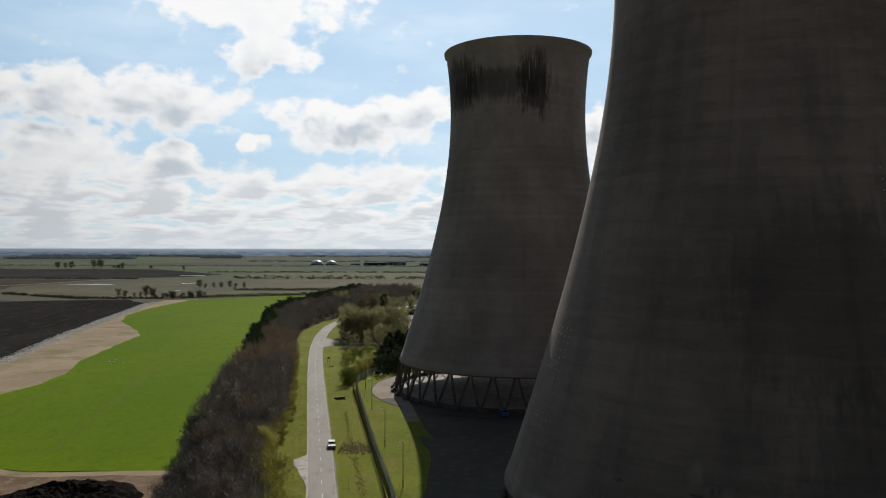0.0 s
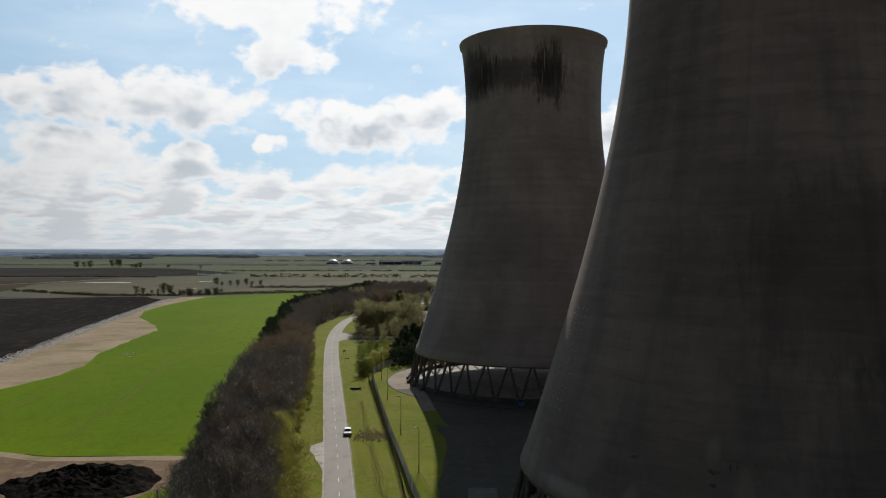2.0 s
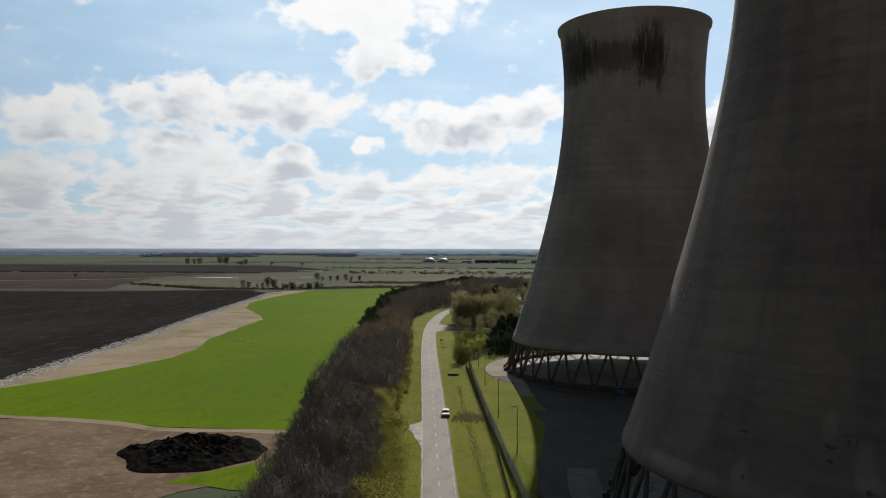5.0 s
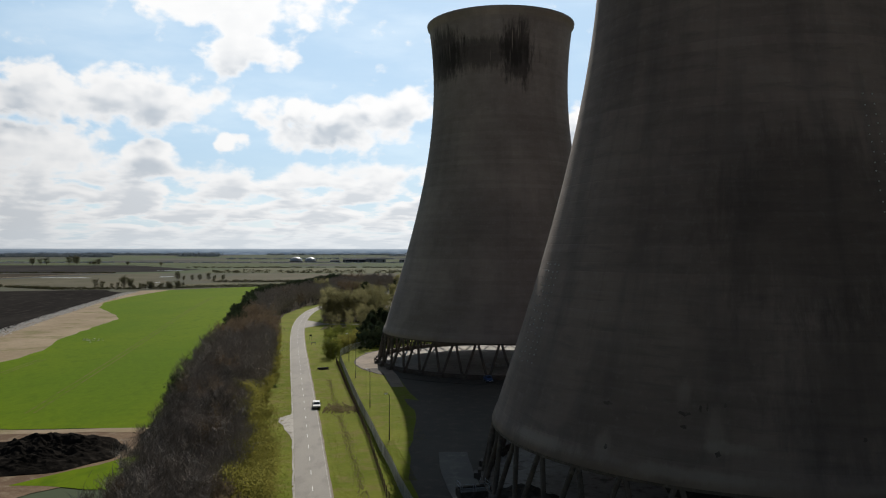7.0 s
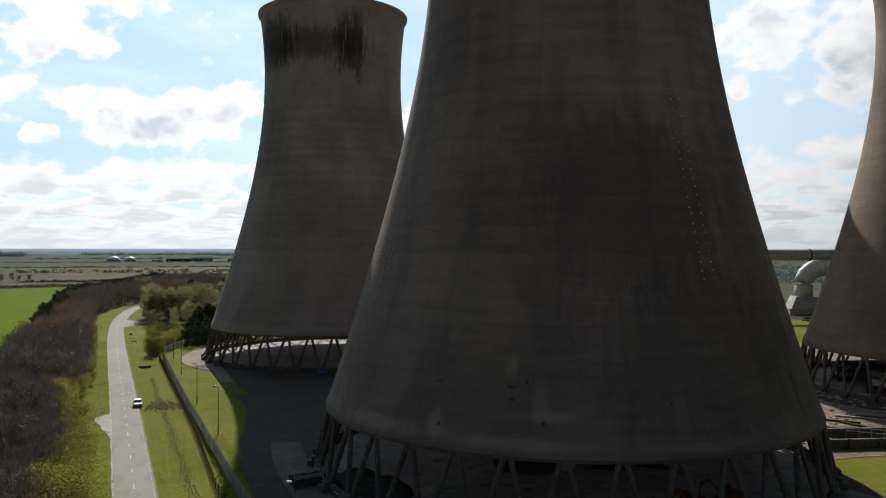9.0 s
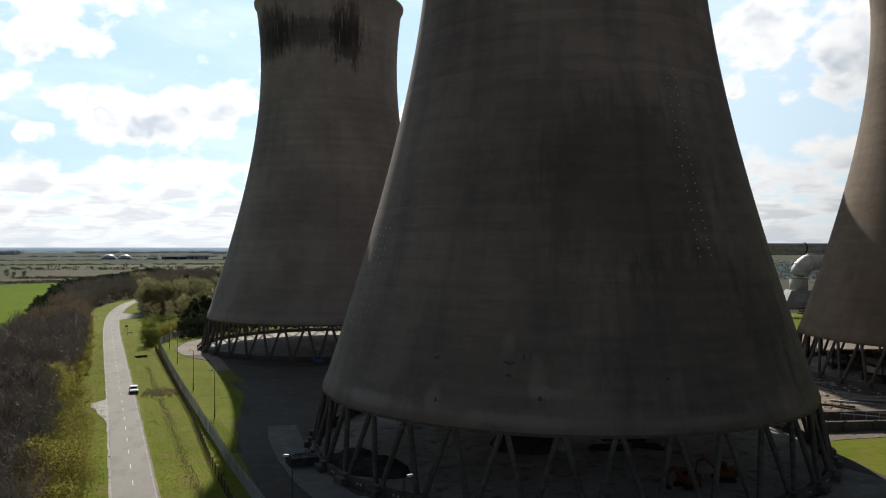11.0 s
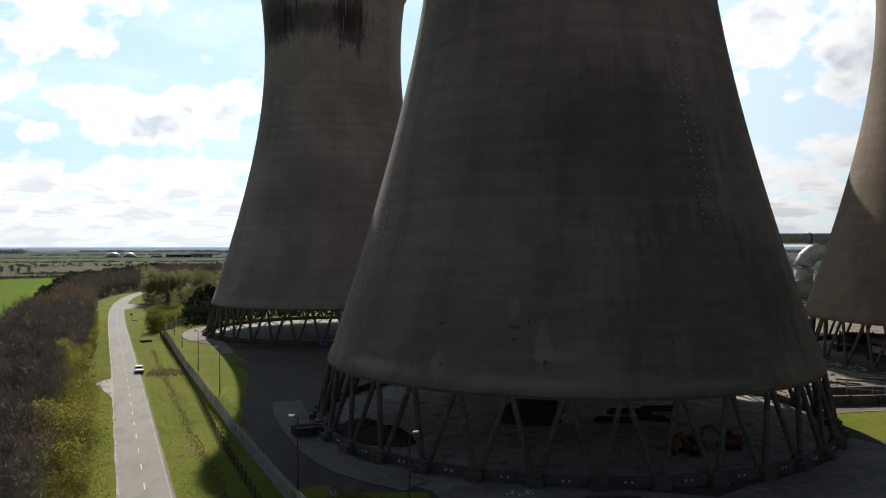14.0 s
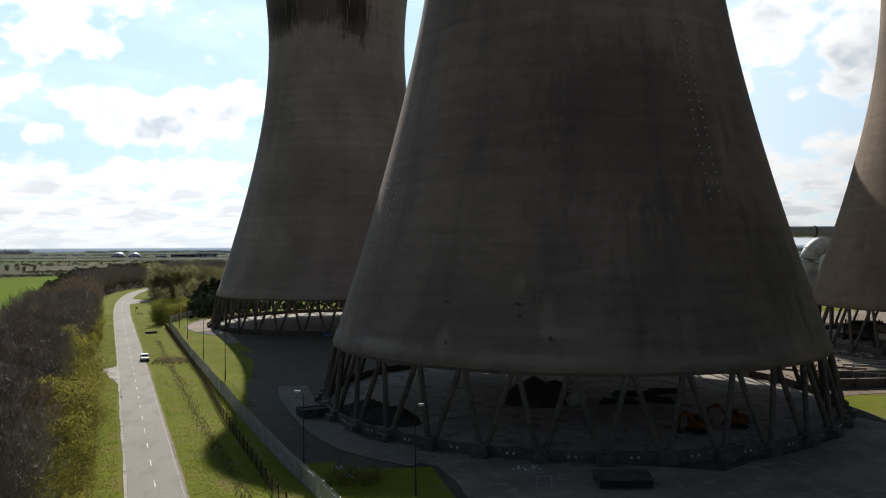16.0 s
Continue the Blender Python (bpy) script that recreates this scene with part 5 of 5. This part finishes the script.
shed(-205, 2180, 62, 22, 7, "long dark grey farm shed")
shed(-150, 2210, 60, 24, 9, "long farm shed with pale end", wall=M_PALE)
shed(-262, 2200, 26, 14, 4, "small pale farm shed", wall=M_PALE)
shed(-60, 2160, 40, 18, 6, "low dark distant farm shed")

# ---- plant beyond the towers ----
t = thing("pipe_bridge", pose(243, 348, 0, 0, 0, -13.2), "long grey steel pipe bridge high on a trestle", "pipe bridge")
part("pipe", Shape().tube([(-60, 0, 31.4), (120, 0, 31.4)], [2.7, 2.7], 24), M_STEEL, t)
for x in (-30, -2, 27, 58, 88):
    part("collar", Shape().tube([(x - .3, 0, 31.4), (x + .3, 0, 31.4)], [3.0, 3.0], 24), M_DARK, t)
for x in (48, 100):
    tr = part("trestle", Shape().bar((x - 3, -2.5, 0), (x - .6, -1.5, 28.8), .7).bar((x + 3, -2.5, 0), (x + .6, -1.5, 28.8), .7).bar((x - 3, 2.5, 0), (x - .6, 1.5, 28.8), .7).bar((x + 3, 2.5, 0), (x + .6, 1.5, 28.8), .7), M_DARK, t)
    for z in (7, 14, 21):
        part("brace", Shape().bar((x - 2.4, -2.3, z), (x + 2.2, -2.2, z + 5), .35), M_DARK, tr)
part("walkway", Shape().box(-60, -3.6, 28.3, 120, -2.8, 28.5), M_DARK, t)
t = thing("steel_duct", pose(277, 356, 0, 0, 0, -20), "huge silver steel duct bending down into a plant", "duct")
bendp = [(0, 0, 9.0), (0, 0, 15.5)] + [(9.5 - 9.5 * math.cos(a * math.pi / 16), 0, 15.5 + 9.5 * math.sin(a * math.pi / 16)) for a in range(1, 9)] + [(40, 0, 25.0)]
part("duct", Shape().tube(bendp, [4.6] * len(bendp), 28), M_SILVER, t, smooth=True)
for i in (1, 4, 7, 9):
    p, q = Vector(bendp[i]), Vector(bendp[min(i + 1, len(bendp) - 1)])
    d = (q - p).normalized() * .25
    part("flange", Shape().tube([p - d, p + d], [4.9, 4.9], 28), M_GALV, t)
part("hopper", Shape().add([(-5.2, -5.2, 9.6), (5.2, -5.2, 9.6), (5.2, 5.2, 9.6), (-5.2, 5.2, 9.6), (-8, -6, 3.5), (8, -6, 3.5), (8, 6, 3.5), (-8, 6, 3.5)], [(0, 1, 2, 3), (0, 4, 5, 1), (1, 5, 6, 2), (2, 6, 7, 3), (3, 7, 4, 0)]), M_STEEL, t)
part("plinth", Shape().box(-9, -7, -.2, 14, 7, 3.6), M_SLAB, t)
part("platform", Shape().box(6.5, -6, 13.5, 16, 4, 13.8), M_DARK, t)
for x in (7, 9.3, 11.6, 14):
    part("railing", Shape().bar((x, -6, 13.8), (x, -6, 19), .22).bar((x, -6, 16), (x + 2.2, -6, 16), .18).bar((x, -6, 19), (x + 2.2, -6, 19), .18), M_DARK, t)
mound("coal_heap", 262, 372, 14, 12, 12, M_HEAP, "dark heap behind the plant", "heap", 0, 5)
for i, (x, y, a, ln) in enumerate(((268, 330, 20, 18), (285, 336, -10, 22), (258, 322, 5, 14))):
    t = thing("pipe_rack", pose(x, y, 0, 0, 0, a), "low rack of rusty pipes on the ground", "pipe rack", "pipe racks")
    for k in range(4):
        part("pipe", Shape().tube([(-ln / 2, k * .9, 1.0 + .5 * k), (ln / 2, k * .9, 1.0 + .5 * k)], [.35, .35], 8), M_RUST if k % 2 else M_STEEL, t)
    for k in (-1, 0, 1):
        part("stand", Shape().box(k * ln * .4 - .2, -.4, -.1, k * ln * .4 + .2, 3.4, .7), M_LEG, t)

# ---- demolition yard by the towers ----
t = thing("trough_wall", pose(104, 114, 0, 0, 0, -8), "dark low concrete trough wall in the yard", "wall")
part("wall", Shape().box(-13, -.4, -.2, 26, .4, 1.7), M_LEG, t)
part("wall", Shape().box(-9, 6.6, -.2, 26, 7.4, 1.9), M_LEG, t)
part("end", Shape().box(-9.6, .4, -.2, -9, 6.6, 1.6), M_LEG, t)
part("floor", Shape().box(-9, .4, -.2, 26, 6.6, .14), M_HEAP, t)
for k in range(6):
    part("rib", Shape().box(-7 + k * 5.5, -.75, -.2, -6.5 + k * 5.5, -.4, 1.9), M_LEG, t)
t = thing("handrail", pose(100, 118.5, 0, 0, 0, -42), "pale steel handrail along the trough", "railing")
for k in range(7):
    part("post", Shape().bar((k * 2.0, 0, .1), (k * 2.0, 0, 3.0), .10), M_GALV, t)
for z in (2.2, 2.9):
    part("rail", Shape().bar((0, 0, z), (12.0, 0, z), .10), M_GALV, t)
rng = random.Random(31)
for i in range(34):
    x, y = rng.uniform(96, 170), rng.uniform(120, 160)
    if (x - TOWERS[0][0]) ** 2 + (y - TOWERS[0][1]) ** 2 < 44 ** 2 or (x - TOWERS[2][0]) ** 2 + (y - TOWERS[2][1]) ** 2 < 43 ** 2:
        continue
    ln = rng.uniform(3, 11)
    b = new("scrap_beam", Shape().box(-ln / 2, -.16, 0, ln / 2, .16, .28).box(-ln / 2, -.3, .28, ln / 2, .3, .34).mesh("scrap_beam"))
    b.data.materials.append((M_RUST, M_LEG, M_SPOIL, M_STEEL)[i % 4])
    b.matrix_world = pose(x, y, .12, 0, 0, rng.gauss(-38, 14))
    tagged(b, "scrap steel beam lying on dirt", "beam", "scrap beams")
scatter_rocks("rubble", 1500, lambda r: (r.uniform(92, 200), r.uniform(116, 160)), .32, M_DIRT, "broken concrete rubble over the yard", 12)
scatter_rocks("rubble", 500, lambda r: (r.gauss(150, 12), r.gauss(155, 6)), .5, M_SLAB, "pale concrete lumps beside a tower", 13)
# cleared ground beyond the copse
patch("yard_far", [(-27, 478), (-8, 462), (60, 470), (60, 556), (-30, 556), (-34, 520)], .11, M_DIRT, "pale cleared ground beyond the copse", 1.5, 8, "ground")
mound("spoil_mound", -14, 548, 20, 7, 4.5, M_SPOIL, "long dark bank of spoil on cleared ground", "heap", 3, 12)
scatter_rocks("rubble", 40, lambda r: (r.gauss(-27, 3), r.gauss(500, 8)), .8, M_PALE, "white lumps on cleared ground", 16)
# packing and scrap stacked under the sunlit tower
for i in range(26):
    a, q = rng.uniform(0, 6.28), rng.uniform(8, 34)
    x, y = TOWERS[2][0] + q * math.cos(a), TOWERS[2][1] + q * math.sin(a)
    lx, ly, hz = rng.uniform(4, 11), rng.uniform(3, 6), rng.uniform(3.0, 7.5)
    t = thing("packing_stack", pose(x, y, .16, 0, 0, rng.uniform(0, 180)), "dark stack of stripped tower packing", "stack", "packing stacks")
    for sx, sy in ((-.5, -.5), (.5, -.5), (.5, .5), (-.5, .5)):
        part("post", Shape().bar((sx * lx, sy * ly, 0), (sx * lx, sy * ly, hz), .3), M_DARK, t)
    for k in range(3):
        part("layer", Shape().box(-lx / 2, -ly / 2, hz * (k * .33) + .3, lx / 2 + rng.uniform(-.5, 1), ly / 2, hz * (k * .33 + .22) + .3), (M_DARK, M_RUST, M_SLAB, M_LEG)[(i + k) % 4], t)

# under the near tower
mound("spoil_mound", 13.5, 112, 8.5, 4.2, 2.2, M_SPOIL, "dark heap of rubble inside the tower legs", "heap", -50, 7)
mound("spoil_mound", 41, 118, 6.5, 6.0, 3.4, M_SPOIL, "dark heap of rubble on the pond floor", "heap", 10, 9)
for x, y, a, ln in ((52, 112, -20, 6), (58.5, 111.5, -40, 5), (63, 118, -15, 6), (57, 117, -18, 7)):
    b = new("scrap_beam", Shape().box(-ln / 2, -.5, 0, ln / 2, .5, .5).box(-ln / 2 + .4, -.3, .5, ln / 2 - .6, .4, .85).mesh("scrap_beam"))
    b.data.materials.append(M_DARK)
    b.matrix_world = pose(x, y, .16, 0, 0, a)
    tagged(b, "dark stacked beams on the pond floor", "beam", "beam stacks")
t = thing("bulk_bag", pose(45.2, 114, .16, 0, 0, 25), "pale grey slumped bulk bag", "bag")
part("sack", Shape().add([(-1.2, -.9, 0), (1.2, -.9, 0), (1.2, .9, 0), (-1.2, .9, 0), (-.9, -.7, 1.3), (.8, -.8, 1.7), (.9, .6, 1.5), (-.8, .7, 1.1)], [(4, 5, 6, 7), (0, 1, 5, 4), (1, 2, 6, 5), (2, 3, 7, 6), (3, 0, 4, 7)]), M_PALE, t)


def digger(m, label):
    d = thing("excavator", m @ Matrix.Scale(.84, 4), label, "excavator", "orange excavators")
    for sx in (-1, 1):
        pts = [(-1.5, .15), (-1.75, .45), (-1.5, .85), (1.5, .85), (1.75, .45), (1.5, .15)]
        s = Shape()
        for x in (sx * 1.05 - .25, sx * 1.05 + .25):
            s.v += [(x, y, z) for y, z in pts]
        s.f = [tuple(range(6)), tuple(reversed(range(6, 12)))] + [(i, i + 6, (i + 1) % 6 + 6, (i + 1) % 6) for i in range(6)]
        part("track", s, M_RUBBER, d)
    part("undercarriage", Shape().box(-.8, -.7, .4, .8, .7, .95), M_DARK, d)
    part("body", Shape().box(-1.2, -1.1, .95, 1.2, 1.9, 1.75).box(-1.15, .6, 1.75, 1.15, 1.85, 2.15), M_ORANGE, d)
    cb = part("cab", Shape().box(-1.15, -1.1, 1.75, -.15, .55, 2.9), M_ORANGE, d)
    part("window", Shape().box(-1.18, -1.14, 2.0, -.12, .35, 2.7), M_GLASS, cb)
    part("boom", Shape().bar((.35, -1.0, 1.6), (.35, -2.9, 3.7), .42).bar((.35, -2.9, 3.7), (.35, -4.2, 3.2), .38), M_ORANGE, d)
    part("stick", Shape().bar((.35, -4.2, 3.25), (.35, -4.5, 1.3), .30), M_ORANGE, d)
    part("bucket", Shape().add([(-.1, -4.9, 1.3), (.8, -4.9, 1.3), (.8, -4.2, 1.3), (-.1, -4.2, 1.3), (-.1, -4.3, .5), (.8, -4.3, .5), (.8, -3.9, .7), (-.1, -3.9, .7)], [(0, 1, 2, 3), (0, 4, 5, 1), (1, 5, 6, 2), (2, 6, 7, 3), (3, 7, 4, 0), (4, 7, 6, 5)]), M_DARK, d)
    return d


digger(pose(53.6, 92.0, .16, 0, 0, -75), "small orange excavator parked on the pond floor")
digger(pose(60.0, 93.5, .16, 0, 0, -110), "orange excavator with its arm lowered")
# pale fittings on the pond wall, lit drill holes and broken patches of the near tower
fitting = Shape().box(40.44, -.13, .62, 40.56, .13, .88).mesh("fitting")
for k in range(36):
    for da in (4.4, 5.5):
        part("fitting", fitting, M_PALE, tower_a).matrix_local = pose(0, 0, 0, 0, 0, 3.0 + 10 * k + da)


def on_shell(ang, z, out):
    return Vector(((radius(z) + out) * math.cos(radians(ang)), (radius(z) + out) * math.sin(radians(ang)), z))


# Light showing through the drill holes is put into small pale plugs.
plug = Shape().tube([(0, 0, 0), (.15, 0, 0)], [.10, .10], 6).mesh("plug")
r_ = random.Random(41)
for lo, hi, n, cols in ((30.5, 57, 22, (-78.8, -75.6)), (20.5, 35.5, 15, (-173.5, -170.8, -167.2, -164.5))):
    for i in range(n):
        for c_ in cols:
            z = lo + (hi - lo) * i / n
            p = on_shell(c_ + r_.gauss(0, .12), z + r_.gauss(0, .12), -.05)
            part("plug", plug, M_PALE, tower_a).matrix_local = Matrix.Translation(p) @ pose(0, 0, 0, 0, 0, math.degrees(math.atan2(p.y, p.x)))
for i, (a, z, wd, hh) in enumerate(((-137.3, 17.8, .8, .3), (-122.0, 17.7, 1.0, .32), (-121.9, 16.3, .6, .28), (-119.1, 18.3, .35, .6), (-117.8, 18.6, .3, .5), (-115.7, 13.7, .5, .5), (-136.1, 12.9, .4, .4), (-114.8, 19.0, .3, .3), (-92, 16, .35, .3), (-100, 20, .3, .25))):
    s = Shape()
    for k in range(9):
        q = 2 * math.pi * k / 9
        j = r_.uniform(.45, 1.5)
        dz, da = math.sin(q) * hh * .7 * j, math.degrees(math.cos(q) * wd * .6 * j / radius(z))
        for out in (-.3, .035):
            s.v.append(tuple(on_shell(a + da, z + dz, out)))
    s.f = [tuple(2 * k + 1 for k in range(9))] + [(2 * k, 2 * ((k + 1) % 9), 2 * ((k + 1) % 9) + 1, 2 * k + 1) for k in range(9)]
    part("spalled_patch", s, M_LEG, tower_a, "dark broken patch in the concrete")
# valve pit with railings by the tower's legs
t = thing("valve_pit", pose(5.4, 115.5, 0, 0, 0, 12), "dark concrete valve pit with bent pale railings", "pit")
part("wall", Shape().box(-2.3, -1.5, -.2, 2.3, -1.2, 1.3).box(-2.3, 1.2, -.2, 2.3, 1.5, 1.3).box(-2.3, -1.2, -.2, -2.0, 1.2, 1.3).box(2.0, -1.2, -.2, 2.3, 1.2, 1.3), M_SPOIL, t)
part("cover", Shape().box(-2.0, -1.2, .95, 2.0, 1.2, 1.1), M_DARK, t)
for x0, y0, x1, y1, lean in ((-2.1, -1.35, -.4, -1.35, .2), (0.1, -1.35, 2.1, -1.35, -.1), (2.15, -1.2, 2.15, 1.3, .15), (-2.15, -1.2, -2.15, 1.2, 0)):
    rl = part("railing", Shape().bar((x0, y0, 1.25), (x0 + lean, y0, 2.4), .07).bar((x1, y1, 1.25), (x1 + lean, y1, 2.4), .07), M_GALV, t)
    for z in (1.8, 2.38):
        part("rail", Shape().bar((x0 + lean * .5, y0, z), (x1 + lean * .5, y1, z), .06), M_GALV, rl)
# before the near tower
t = thing("shed", pose(34.4, 74.6, 0, 0, 0, -12), "low dark plant shed with a dusty roof in the shade", "building", "site sheds")
part("wall", Shape().box(-2.7, -1.7, -.1, 2.7, 1.7, .9), M_DARK, t)
part("roof", Shape().add([(-2.9, -1.9, .9), (2.9, -1.9, .9), (2.9, 1.9, .9), (-2.9, 1.9, .9), (-2.8, -1.8, 1.0), (2.8, -1.8, 1.0), (2.6, .1, 1.35), (-2.6, .1, 1.35), (2.8, 1.8, 1.0), (-2.8, 1.8, 1.0)],
                         [(3, 2, 1, 0), (4, 5, 6, 7), (7, 6, 8, 9), (0, 1, 5, 4), (1, 2, 8, 6, 5), (2, 3, 9, 8), (3, 0, 4, 7, 9)]), M_SPOIL, t, "dusty grey roof sheet")
part("door", Shape().box(-.6, -1.76, 0, .6, -1.7, .85), M_DARK, t)
t = thing("handrail", pose(25.0, 74.6, 0, 0, 0, -20), "pale steel hoop railing", "railing")
part("post", Shape().bar((0, 0, -.1), (0, 0, 1.5), .07), M_GALV, t)
part("post", Shape().bar((1.5, 0, -.1), (1.5, 0, 1.5), .07), M_GALV, t)
part("rail", Shape().bar((0, 0, 1.5), (1.5, 0, 1.5), .07), M_GALV, t)
part("rail", Shape().bar((0, 0, .8), (1.5, 0, .8), .05), M_GALV, t)
scatter_rocks("rubble", 14, lambda r: (r.gauss(26.3, .9), r.gauss(82, .6)), .22, M_PALE, "scattered pale lumps on dark ground", 14)
scatter_rocks("rubble", 10, lambda r: (r.uniform(16, 24), r.uniform(238, 250)), .7, M_PALE, "white sacks on the far tower's pond floor", 15)
# cut branches heaped by the fence
br = Shape()
r_ = random.Random(51)
tips = [Vector((r_.gauss(0, 1.6), r_.gauss(0, 1.2), abs(r_.gauss(.3, .35)))) for _ in range(60)]
br.add(*(lambda q: (q.v, q.f))(leaves(r_, tips, 1500, .12, .4, .03)))
br.add(*(lambda q: (q.v, q.f))(twigs(r_, tips, 300, 1.3, .03, .1)))
me = br.mesh("brushwood")
me.materials.append(M_BUSH)
ob = new("brushwood", me)
ob.location = (7.2, 82.6, 0)
tagged(ob, "pile of cut green branches on the grass", "brush pile")
for k in range(2):
    b = new("plank", Shape().box(-1.3, -.08, 0, 1.3, .08, .05).mesh("plank"))
    b.data.materials.append(M_PALE)
    b.matrix_world = pose(6.3 + .5 * k, 84.0 - .3 * k, .55, 0, 18, -60)
    tagged(b, "pale plank leaning on cut branches", "plank", "planks")
